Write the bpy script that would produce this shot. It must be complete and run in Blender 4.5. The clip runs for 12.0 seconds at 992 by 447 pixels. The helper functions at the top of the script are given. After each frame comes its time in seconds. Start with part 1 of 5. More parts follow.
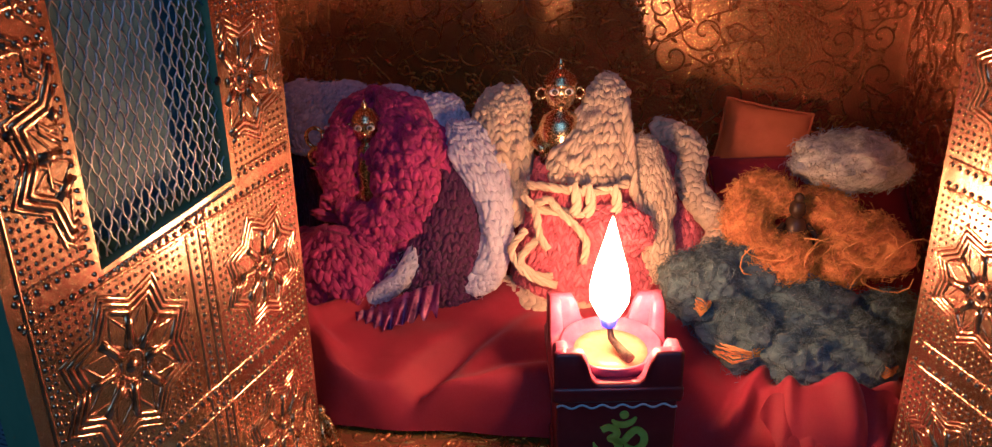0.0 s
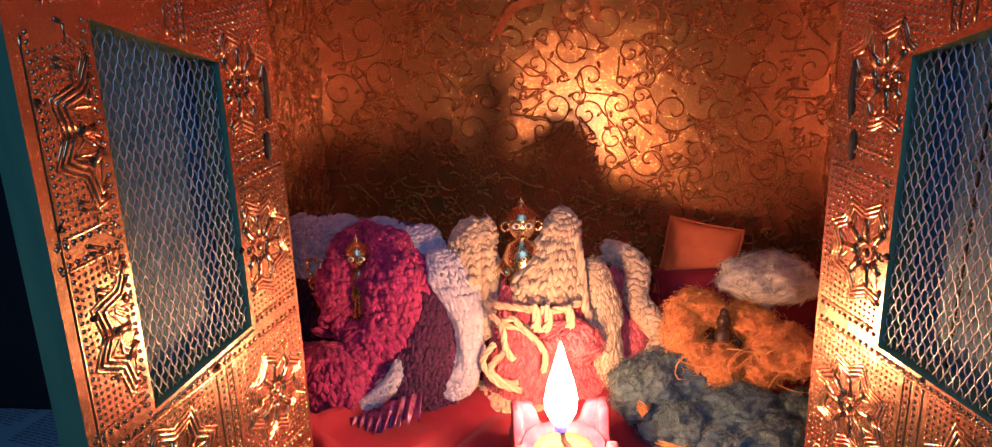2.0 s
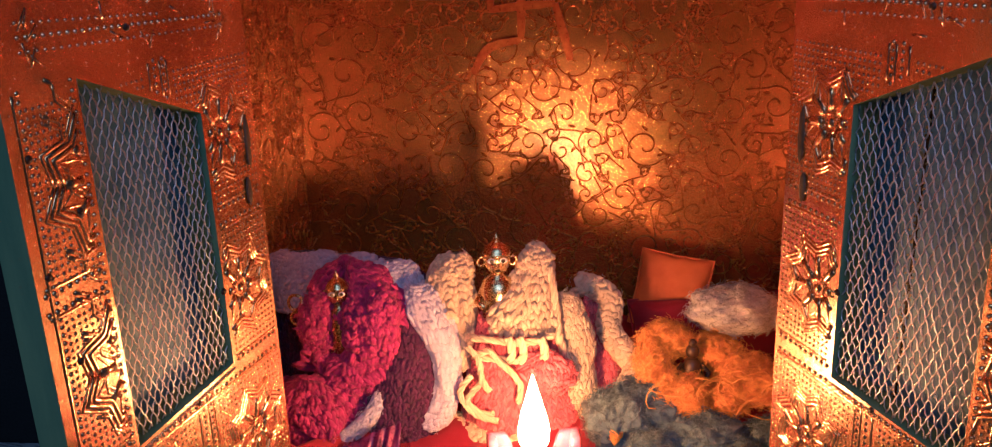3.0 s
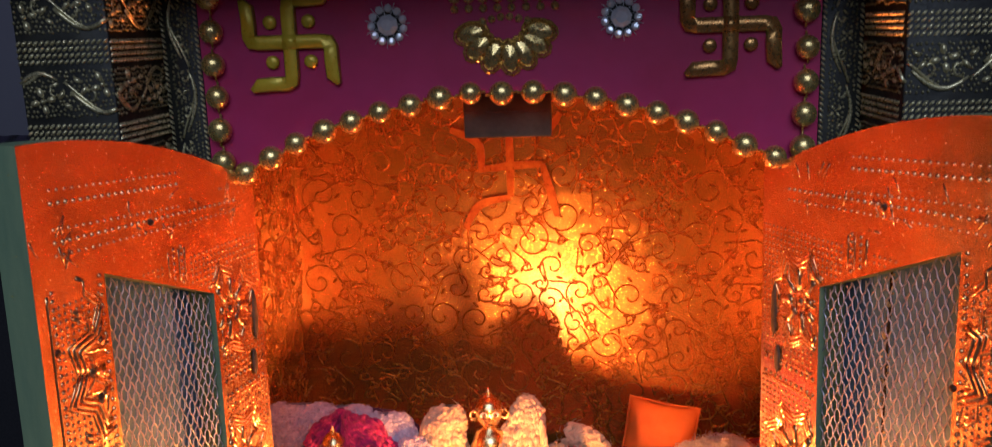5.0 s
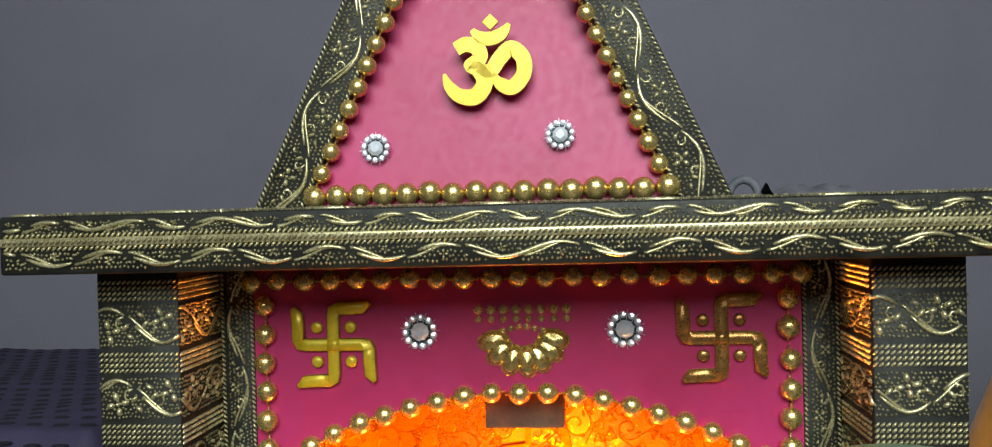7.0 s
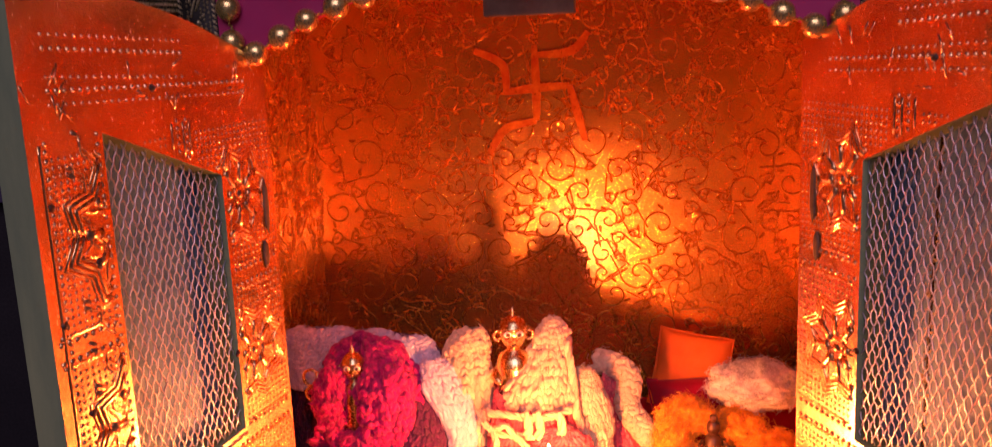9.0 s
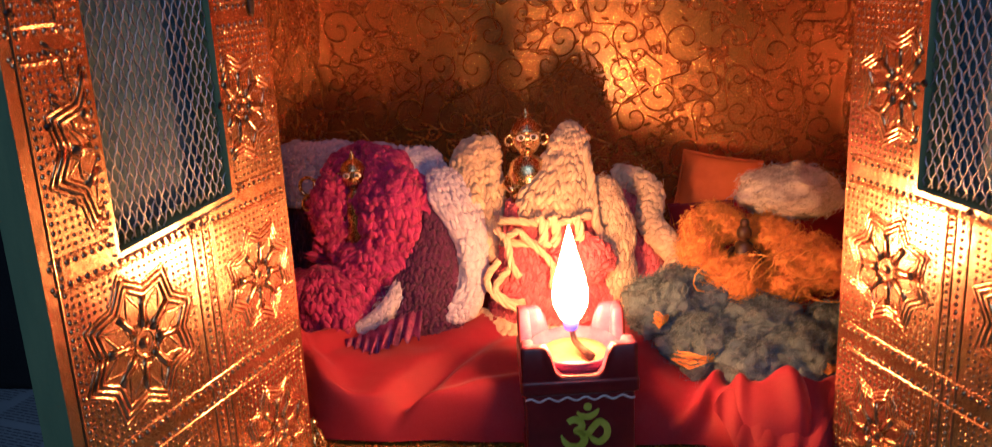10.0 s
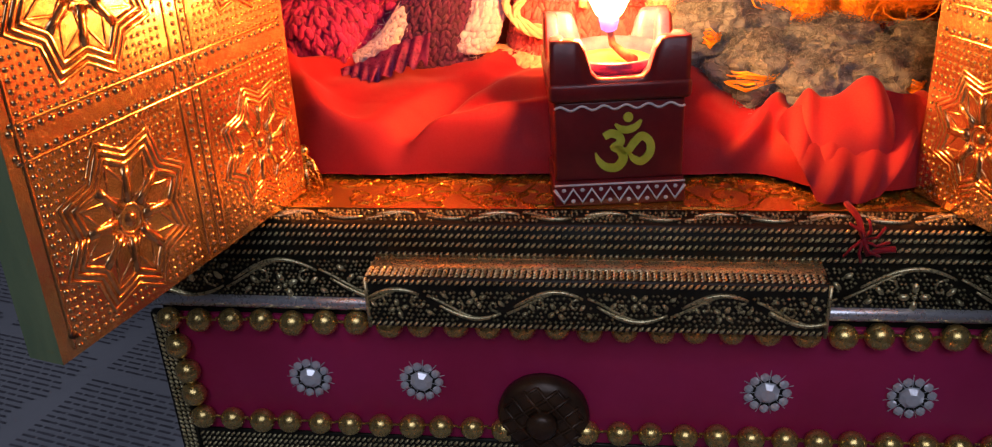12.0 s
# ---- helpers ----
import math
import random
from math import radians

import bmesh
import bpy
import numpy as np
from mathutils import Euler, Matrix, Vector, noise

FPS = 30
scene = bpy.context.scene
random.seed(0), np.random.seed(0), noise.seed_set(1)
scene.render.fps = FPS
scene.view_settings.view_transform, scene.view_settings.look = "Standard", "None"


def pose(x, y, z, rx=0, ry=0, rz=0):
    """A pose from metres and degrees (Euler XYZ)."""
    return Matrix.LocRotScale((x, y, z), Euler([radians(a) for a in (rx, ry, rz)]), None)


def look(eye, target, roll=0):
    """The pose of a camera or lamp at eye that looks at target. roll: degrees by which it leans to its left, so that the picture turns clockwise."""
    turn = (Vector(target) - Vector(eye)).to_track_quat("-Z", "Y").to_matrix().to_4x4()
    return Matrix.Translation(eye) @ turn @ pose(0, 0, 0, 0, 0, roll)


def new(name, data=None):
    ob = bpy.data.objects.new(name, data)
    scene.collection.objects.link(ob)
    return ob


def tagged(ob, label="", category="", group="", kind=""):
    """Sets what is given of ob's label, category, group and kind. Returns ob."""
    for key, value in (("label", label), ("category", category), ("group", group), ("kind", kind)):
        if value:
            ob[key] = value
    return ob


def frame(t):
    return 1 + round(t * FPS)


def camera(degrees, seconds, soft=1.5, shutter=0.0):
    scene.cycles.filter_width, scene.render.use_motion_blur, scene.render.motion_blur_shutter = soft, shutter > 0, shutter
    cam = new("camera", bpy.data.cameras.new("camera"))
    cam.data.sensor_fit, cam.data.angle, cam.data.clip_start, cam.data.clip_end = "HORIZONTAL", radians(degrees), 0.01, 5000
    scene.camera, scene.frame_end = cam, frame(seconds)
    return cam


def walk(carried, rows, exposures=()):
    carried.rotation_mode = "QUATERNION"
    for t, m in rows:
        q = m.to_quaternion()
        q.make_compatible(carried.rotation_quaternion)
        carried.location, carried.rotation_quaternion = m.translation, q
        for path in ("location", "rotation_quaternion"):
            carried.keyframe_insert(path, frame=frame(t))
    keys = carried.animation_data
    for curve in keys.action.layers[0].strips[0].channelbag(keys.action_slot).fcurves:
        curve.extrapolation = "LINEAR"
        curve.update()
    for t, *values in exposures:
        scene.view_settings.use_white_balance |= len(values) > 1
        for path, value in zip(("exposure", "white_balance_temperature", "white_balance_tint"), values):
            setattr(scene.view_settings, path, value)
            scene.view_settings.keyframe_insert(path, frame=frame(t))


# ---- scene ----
cam = camera(57.9, 12.0, soft=1.1, shutter=0.25)
METRES, EYE, TILT, LEAN, TURN = 0.50, 0.2975, -25.0, 1.0, 7.0
ROWS = [
    (0.0, 0.0, 0.0, 0.0, -0.0, 0.0, 0.0),
    (0.5, 0.0058, -0.0595, 0.0204, -0.07, 1.4, 0.14),
    (1.0, 0.0188, -0.1028, 0.0337, -0.17, 2.45, 0.38),
    (1.5, 0.0226, -0.122, 0.0369, -0.39, 2.83, 0.81),
    (2.0, 0.0183, -0.1427, 0.0509, -0.63, 4.1, 1.14),
    (2.5, 0.0267, -0.1616, 0.0578, -0.93, 4.74, 1.41),
    (4.5, 0.0324, -0.208, 0.0808, -2.24, 10.24, 2.28),
    (5.0, 0.0261, -0.2274, 0.0994, -2.12, 12.85, 2.04),
    (5.5, 0.0203, -0.2684, 0.1255, -1.89, 18.1, 1.69),
    (6.0, 0.0217, -0.3215, 0.1574, -1.46, 22.36, 1.16),
    (6.5, 0.0249, -0.3587, 0.1736, -1.3, 24.92, 1.04),
    (8.5, 0.033, -0.2097, 0.0774, -0.15, 15.66, 1.41),
    (9.0, 0.0355, -0.1744, 0.0269, 0.0, 12.32, 1.66),
    (9.5, 0.0344, -0.1403, -0.0315, 0.16, 9.85, 1.77),
    (10.0, 0.0246, -0.0753, -0.0847, 0.31, 7.74, 1.86),
    (10.5, 0.0077, -0.0207, -0.1317, 0.54, 4.66, 1.71),
    (11.0, 0.0, 0.0252, -0.1689, 0.72, 1.59, 1.57),
    (11.5, 0.004, 0.052, -0.1861, 0.93, -0.04, 1.53),
    (12.0, 0.0122, 0.0483, -0.1923, 0.91, -0.73, 1.62),
]
EXPOSURES = [(0.0, -0.74, 3550, -4), (2.5, -0.05, 3900, 0), (4.5, 0.38, 6000, 40), (5.0, 0.95, 5900, 22), (5.5, 1.5, 5800, 12), (6.0, 2.62, 6500, 4), (6.5, 2.88, 7800, 2), (8.5, 1.8, 6500, 62), (9.0, 0.85, 7600, 84), (9.5, 0.55, 5300, 20), (10.0, -0.15, 4600, 8), (10.5, -0.5, 4600, 8), (11.0, -0.75, 4600, 8), (11.5, 0.05, 5700, 20), (12.0, 0.6, 6700, 28)]
walk(cam, [(t, pose(-0.0015, -0.2667, EYE, TILT, LEAN, TURN) @ pose(METRES * x, METRES * y, METRES * z, 90 + pitch, roll, yaw)) for t, x, y, z, yaw, pitch, roll in ROWS],
     EXPOSURES)

# ---------------------------------------------------------------- light
world = bpy.data.worlds.new("room_air")
scene.world = world
world.use_nodes = True
world.node_tree.nodes["Background"].inputs[0].default_value = (0.55, 0.65, 0.9, 1)
world.node_tree.nodes["Background"].inputs[1].default_value = 0.010

tube = bpy.data.lights.new("tube_light", "AREA")
tube.shape, tube.size, tube.size_y = "RECTANGLE", 1.2, 0.9
tube.energy, tube.color = 5.8, (0.70, 0.84, 1.0)
tube_ob = new("tube_light", tube)
tube_ob.matrix_world = look((0.12, -1.40, 1.26), (0, 0.0, 0.3))
FLAME = 295.0


# ---------------------------------------------------------------- materials
def material(name):
    m = bpy.data.materials.new(name)
    m.use_nodes = True
    t = m.node_tree
    return m, t, t.nodes["Principled BSDF"]


def ramp(t, source, stops):
    r = t.nodes.new("ShaderNodeValToRGB")
    e = r.color_ramp.elements
    while len(e) < len(stops):
        e.new(0.5)
    for k, (p, c) in zip(e, stops):
        k.position, k.color = p, (*c, 1)
    t.links.new(source, r.inputs[0])
    return r.outputs[0]


def noise_tex(t, scale, detail=4.0, rough=0.6, stretch=None):
    n = t.nodes.new("ShaderNodeTexNoise")
    n.inputs["Scale"].default_value = scale
    n.inputs["Detail"].default_value = detail
    n.inputs["Roughness"].default_value = rough
    c = t.nodes.new("ShaderNodeTexCoord")
    if stretch:
        mp = t.nodes.new("ShaderNodeMapping")
        mp.inputs["Scale"].default_value = stretch
        t.links.new(c.outputs["Object"], mp.inputs[0])
        t.links.new(mp.outputs[0], n.inputs["Vector"])
    else:
        t.links.new(c.outputs["Object"], n.inputs["Vector"])
    return n.outputs[0]


def bump(t, b, heights):
    last = None
    for h, strength, dist in heights:
        n = t.nodes.new("ShaderNodeBump")
        n.inputs["Strength"].default_value = strength
        n.inputs["Distance"].default_value = dist
        t.links.new(h, n.inputs["Height"])
        if last:
            t.links.new(last, n.inputs["Normal"])
        last = n.outputs[0]
    t.links.new(last, b.inputs["Normal"])
    t.links.new(last, b.inputs["Coat Normal"])


def surface(name, dark, light, rough=0.5, metal=0.0, scale=60.0, fine=900.0, relief=0.3, depth=0.001, rough_var=0.1, coat=0.0, sheen=0.0, stretch=None):
    """A procedural surface with two scales of variation in colour, gloss and relief."""
    m, t, b = material(name)
    big, small = noise_tex(t, scale, 5.0, 0.6, stretch), noise_tex(t, fine, 3.0)
    t.links.new(ramp(t, big, [(0.3, dark), (0.7, light)]), b.inputs["Base Color"])
    lo, hi = max(0.02, rough - rough_var), min(1, rough + rough_var)
    t.links.new(ramp(t, small, [(0.3, (lo,) * 3), (0.7, (hi,) * 3)]), b.inputs["Roughness"])
    b.inputs["Metallic"].default_value = metal
    b.inputs["Coat Weight"].default_value = coat
    b.inputs["Coat Roughness"].default_value = 0.12
    b.inputs["Sheen Weight"].default_value = sheen
    if relief:
        bump(t, b, [(big, relief, depth), (small, relief, depth * 0.15)])
    return m


def yarn(name, dark, light, per_strand=0.5):
    """Wool: each stitch a little different, with fine twisted fibres."""
    m, t, b = material(name)
    geo = t.nodes.new("ShaderNodeNewGeometry")
    mix = t.nodes.new("ShaderNodeMath")
    mix.operation = "MULTIPLY_ADD"
    mix.inputs[1].default_value = per_strand
    n = noise_tex(t, 220.0, 4.0)
    t.links.new(geo.outputs["Random Per Island"], mix.inputs[0])
    half = t.nodes.new("ShaderNodeMath")
    half.operation = "MULTIPLY"
    half.inputs[1].default_value = 1 - per_strand
    t.links.new(n, half.inputs[0])
    t.links.new(half.outputs[0], mix.inputs[2])
    t.links.new(ramp(t, mix.outputs[0], [(0.15, dark), (0.75, light)]), b.inputs["Base Color"])
    b.inputs["Roughness"].default_value = 0.75
    b.inputs["Sheen Weight"].default_value = 0.12
    b.inputs["Sheen Roughness"].default_value = 0.5
    bump(t, b, [(noise_tex(t, 1400.0, 3.0), 0.7, 0.0006)])
    return m


def gold_paper(name, dark, light, rough, metal, coat, layers):
    """Embossed metallic paper: layers of relief, each (scale, strength, depth)."""
    m, t, b = material(name)
    n = noise_tex(t, 45.0, 3.0)
    f = noise_tex(t, 900.0, 3.0)
    t.links.new(ramp(t, n, [(0.3, dark), (0.7, light)]), b.inputs["Base Color"])
    b.inputs["Metallic"].default_value = metal
    t.links.new(ramp(t, f, [(0.3, (rough - 0.06,) * 3), (0.7, (rough + 0.08,) * 3)]), b.inputs["Roughness"])
    b.inputs["Coat Weight"].default_value = coat
    b.inputs["Coat Roughness"].default_value = 0.22
    b.inputs["Coat IOR"].default_value = 2.1
    bump(t, b, [(noise_tex(t, scale, 2.5, 0.55), strength, depth) for scale, strength, depth in layers])
    soft = t.nodes.new("ShaderNodeBump")
    soft.inputs["Strength"].default_value = 0.6
    soft.inputs["Distance"].default_value = 0.0003
    t.links.new(noise_tex(t, 380.0, 2.5, 0.55), soft.inputs["Height"])
    t.links.new(soft.outputs[0], b.inputs["Coat Normal"])
    return m


foil = gold_paper("door_foil", (0.74, 0.42, 0.16), (0.98, 0.66, 0.30), 0.20, 0.94, 0.3, [(28.0, 0.6, 0.0020), (120.0, 0.5, 0.00026), (900.0, 0.5, 0.00004)])
lining = gold_paper("gold_lining", (0.88, 0.42, 0.045), (1.0, 0.55, 0.080), 0.14, 0.83, 0.8, [(30.0, 0.5, 0.0008), (300.0, 1.0, 0.00018), (760.0, 1.0, 0.00032), (2000.0, 0.8, 0.00008)])
lining_scroll = surface("gold_scroll", (0.42, 0.15, 0.017), (0.64, 0.26, 0.032), 0.30, 0.78, 200, 900, 0.3)
black = surface("blackened_ground", (0.006, 0.006, 0.005), (0.034, 0.032, 0.022), 0.5, 0.4, 90, 900, 0.4)
antique = surface("antique_relief", (0.42, 0.36, 0.18), (0.86, 0.77, 0.45), 0.3, 0.72, 120, 1000, 0.35, 0.0006)
pink = surface("pink_panel", (0.43, 0.015, 0.085), (0.52, 0.025, 0.13), 0.48, 0.0, 25, 300, 0.04, 0.001, 0.06, 0.05)
gold_bead = surface("gold_bead", (0.62, 0.43, 0.13), (0.86, 0.64, 0.25), 0.28, 0.85, 150, 800, 0.1, 0.0004, 0.08, 0.3)
brass = surface("brass", (0.55, 0.38, 0.15), (0.88, 0.68, 0.34), 0.24, 1.0, 250, 1500, 0.3, 0.0005)
yellow = surface("yellow_gilt", (0.62, 0.42, 0.02), (0.80, 0.60, 0.05), 0.35, 0.25, 120, 900, 0.2, 0.0005)
gilt_side = surface("gilt_edge", (0.35, 0.24, 0.05), (0.6, 0.45, 0.12), 0.35, 0.8, 120, 900, 0.2, 0.0005)
copper_gilt = surface("copper_gilt", (0.42, 0.20, 0.06), (0.62, 0.33, 0.10), 0.3, 0.8, 120, 900, 0.2, 0.0005)
crystal = surface("rhinestone", (0.70, 0.74, 0.80), (0.92, 0.95, 1.0), 0.12, 0.35, 300, 900, 0.1, 0.0004, 0.05)
silver = surface("silver_tape", (0.66, 0.68, 0.72), (0.92, 0.93, 0.95), 0.30, 0.7, 60, 500, 0.3)
green_wood = surface("teal_painted_wood", (0.13, 0.22, 0.13), (0.30, 0.38, 0.19), 0.6, 0.0, 50, 500, 0.4, 0.001, 0.1, 0, 0, (1, 1, 0.2))
raw_wood = surface("dark_bare_wood", (0.06, 0.04, 0.025), (0.17, 0.11, 0.06), 0.7, 0.0, 60, 600, 0.4)
sheet_blue = surface("grey_blue_sheet", (0.06, 0.20, 0.36), (0.18, 0.38, 0.58), 0.5, 0.0, 70, 1200, 0.5, 0.001)
worn = surface("worn_stipple", (0.10, 0.09, 0.045), (0.42, 0.37, 0.20), 0.42, 0.75, 200, 1000, 0.3, 0.0006)
kumkum = surface("red_smear", (0.48, 0.09, 0.012), (0.80, 0.30, 0.035), 0.35, 0.5, 130, 700, 0.2)
wire = surface("steel_wire", (0.42, 0.46, 0.52), (0.7, 0.74, 0.8), 0.35, 0.9, 200, 900, 0.1)
red_satin = surface("red_satin", (0.25, 0.0015, 0.010), (0.37, 0.003, 0.018), 0.72, 0.0, 20, 1800, 0.12, 0.001, 0.1, 0.0, 0.1)
rose = surface("rose_paint", (0.42, 0.035, 0.11), (0.66, 0.13, 0.24), 0.35, 0.0, 120, 700, 0.25, 0.0006, 0.08, 0.2)
maroon = surface("maroon_paint", (0.12, 0.010, 0.014), (0.19, 0.018, 0.022), 0.38, 0.0, 80, 700, 0.25, 0.0006, 0.08, 0.2)
white_paint = surface("white_paint", (0.6, 0.6, 0.62), (0.85, 0.85, 0.86), 0.5, 0, 200, 900, 0.2)
lime_paint = surface("lime_paint", (0.45, 0.55, 0.04), (0.62, 0.72, 0.10), 0.45, 0, 200, 900, 0.2)
ghee = surface("melted_ghee", (0.62, 0.36, 0.10), (0.85, 0.60, 0.25), 0.12, 0, 90, 500, 0.1, 0.0005, 0.05)
wick_mat = surface("burnt_wick", (0.02, 0.015, 0.012), (0.2, 0.15, 0.1), 0.8, 0, 300, 900, 0.3)
knob_mat = surface("dark_brown_knob", (0.035, 0.018, 0.010), (0.09, 0.045, 0.022), 0.38, 0.2, 120, 900, 0.3, 0.0006)
wall_paint = surface("grey_wall_paint", (0.190, 0.180, 0.215), (0.230, 0.220, 0.258), 0.75, 0, 2.5, 120, 0.08)
dotted = surface("purple_cloth", (0.035, 0.026, 0.060), (0.055, 0.042, 0.09), 0.8, 0, 30, 700, 0.3)
dot_dark = surface("black_dots", (0.008, 0.008, 0.014), (0.015, 0.014, 0.022), 0.8, 0, 60, 700, 0.2)
dark_cloth = surface("black_cloth", (0.006, 0.006, 0.008), (0.016, 0.015, 0.018), 0.85, 0, 12, 500, 0.3)
orange_cloth = surface("orange_cloth", (0.62, 0.20, 0.015), (0.80, 0.30, 0.03), 0.65, 0, 30, 1500, 0.2, 0.001, 0.1, 0, 0.3)
orange_felt = surface("orange_felt", (0.60, 0.13, 0.004), (0.78, 0.20, 0.008), 0.75, 0, 40, 1500, 0.2)
paper = surface("newsprint", (0.32, 0.34, 0.38), (0.44, 0.46, 0.50), 0.85, 0, 8, 300, 0.15)
ink = surface("print_ink", (0.10, 0.10, 0.12), (0.22, 0.22, 0.25), 0.8, 0, 200, 900, 0.1)
red_ink = surface("red_ink", (0.45, 0.03, 0.04), (0.55, 0.05, 0.06), 0.8, 0, 200, 900, 0.1)
floor_mat = surface("room_floor", (0.22, 0.20, 0.18), (0.32, 0.30, 0.27), 0.45, 0, 6, 200, 0.1)
table_mat = surface("table_wood", (0.05, 0.03, 0.02), (0.11, 0.065, 0.04), 0.5, 0, 14, 300, 0.2, 0.001, 0.1, 0, 0, (1, 6, 1))

y_magenta = yarn("magenta_yarn", (0.20, 0.005, 0.085), (0.50, 0.022, 0.20), 0.35)
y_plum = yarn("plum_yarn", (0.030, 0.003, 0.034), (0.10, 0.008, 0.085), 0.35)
y_lilac = yarn("lilac_white_yarn", (0.44, 0.40, 0.54), (0.66, 0.63, 0.76), 0.35)
y_cream = yarn("cream_yarn", (0.52, 0.38, 0.23), (0.78, 0.62, 0.40), 0.35)
y_pink = yarn("coral_pink_yarn", (0.48, 0.06, 0.08), (0.80, 0.17, 0.18))
y_orange = yarn("orange_fluff", (0.72, 0.24, 0.002), (1.0, 0.48, 0.004), 0.7)
y_blue = yarn("grey_blue_fluff", (0.040, 0.075, 0.105), (0.19, 0.28, 0.345), 0.7)
y_grey = yarn("grey_fluff", (0.40, 0.36, 0.32), (0.78, 0.74, 0.70), 0.7)

flame_mat, ft, fb = material("flame")
fb.inputs["Base Color"].default_value = (1, 0.6, 0.2, 1)
fb.inputs["Emission Color"].default_value = (1.0, 0.32, 0.06, 1)
fb.inputs["Emission Strength"].default_value = FLAME
flame_blue, ft2, fb2 = material("flame_root")
fb2.inputs["Base Color"].default_value = (0.1, 0.15, 0.8, 1)
fb2.inputs["Emission Color"].default_value = (0.10, 0.16, 1.0, 1)
fb2.inputs["Emission Strength"].default_value = 0.9


# ---------------------------------------------------------------- mesh tools
class M:
    """Collects vertices and faces of one mesh, with a slot index a face."""

    def __init__(self):
        self.v, self.f, self.s = [], [], []

    def add(self, verts, faces, slot=0):
        n = len(self.v)
        self.v += [tuple(p) for p in verts]
        self.f += [tuple(n + i for i in f) for f in faces]
        self.s += [slot] * len(faces)

    def box(self, x0, x1, y0, y1, z0, z1, slot=0, m=None, b=0.0):
        """A box, with chamfered edges where b is given."""
        bm = bmesh.new()
        bmesh.ops.create_cube(bm, size=1)
        bmesh.ops.transform(bm, matrix=Matrix.Translation(((x0 + x1) / 2, (y0 + y1) / 2, (z0 + z1) / 2)) @ Matrix.Diagonal((x1 - x0, y1 - y0, z1 - z0, 1)), verts=bm.verts)
        if b:
            bmesh.ops.bevel(bm, geom=bm.edges[:], offset=b, segments=2, affect="EDGES", profile=0.5)
        if m:
            bmesh.ops.transform(bm, matrix=m, verts=bm.verts)
        bm.verts.index_update()
        self.add([v.co[:] for v in bm.verts], [[v.index for v in f.verts] for f in bm.faces], slot)
        bm.free()

    def prism(self, outline, d0, d1, m, slot=0):
        """Extrudes a flat outline (u, v) from depth d0 to d1 along the third axis of m."""
        n = len(outline)
        vs = [m @ Vector((u, v, d0)) for u, v in outline] + [m @ Vector((u, v, d1)) for u, v in outline]
        fs = [tuple(range(n - 1, -1, -1)), tuple(range(n, 2 * n))]
        fs += [(i, (i + 1) % n, n + (i + 1) % n, n + i) for i in range(n)]
        self.add(vs, fs, slot)

    def tube(self, pts, r, sides=6, slot=0, closed=False, taper=None):
        pts = [Vector(p) for p in pts]
        n = len(pts)
        up = None
        vs, fs = [], []
        for i, p in enumerate(pts):
            a = pts[(i - 1) % n] if closed or i else p
            c = pts[(i + 1) % n] if closed or i < n - 1 else p
            d = (c - a).normalized() if (c - a).length > 1e-9 else Vector((0, 0, 1))
            if up is None:
                up = Vector((0, 0, 1)) if abs(d.z) < 0.9 else Vector((1, 0, 0))
            side = d.cross(up)
            side = side.normalized() if side.length > 1e-6 else d.orthogonal().normalized()
            up = side.cross(d).normalized()
            k = r * (taper(i / max(1, n - 1)) if taper else 1)
            vs += [p + k * (math.cos(2 * math.pi * j / sides) * side + math.sin(2 * math.pi * j / sides) * up) for j in range(sides)]
        for i in range(n if closed else n - 1):
            for j in range(sides):
                q = (j + 1) % sides
                fs.append((i * sides + j, i * sides + q, ((i + 1) % n) * sides + q, ((i + 1) % n) * sides + j))
        if not closed:
            fs += [tuple(range(sides - 1, -1, -1)), tuple((n - 1) * sides + j for j in range(sides))]
        self.add(vs, fs, slot)

    def dome(self, m, a, b, h, slot=0, seg=6):
        """A low dome on the plane of m: half axes a and b, height h."""
        vs = []
        for k, z in ((1.0, -0.15), (0.72, 0.68)):
            vs += [m @ Vector((a * k * math.cos(2 * math.pi * j / seg), b * k * math.sin(2 * math.pi * j / seg), h * z)) for j in range(seg)]
        vs.append(m @ Vector((0, 0, h)))
        fs = [(j, (j + 1) % seg, seg + (j + 1) % seg, seg + j) for j in range(seg)]
        fs += [(seg + j, seg + (j + 1) % seg, 2 * seg) for j in range(seg)]
        self.add(vs, fs, slot)

    def ball(self, m, seg=10, rings=6, slot=0, warp=None):
        """An ellipsoid: the unit ball under m."""
        vs = [Vector((0, 0, 1))]
        for i in range(1, rings):
            th = math.pi * i / rings
            vs += [Vector((math.sin(th) * math.cos(2 * math.pi * j / seg), math.sin(th) * math.sin(2 * math.pi * j / seg), math.cos(th))) for j in range(seg)]
        vs.append(Vector((0, 0, -1)))
        if warp:
            vs = [warp(v) for v in vs]
        fs = [(0, 1 + j, 1 + (j + 1) % seg) for j in range(seg)]
        for i in range(rings - 2):
            for j in range(seg):
                q = (j + 1) % seg
                fs.append((1 + i * seg + j, 1 + (i + 1) * seg + j, 1 + (i + 1) * seg + q, 1 + i * seg + q))
        last = len(vs) - 1
        fs += [(last, 1 + (rings - 2) * seg + (j + 1) % seg, 1 + (rings - 2) * seg + j) for j in range(seg)]
        self.add([m @ v for v in vs], fs, slot)

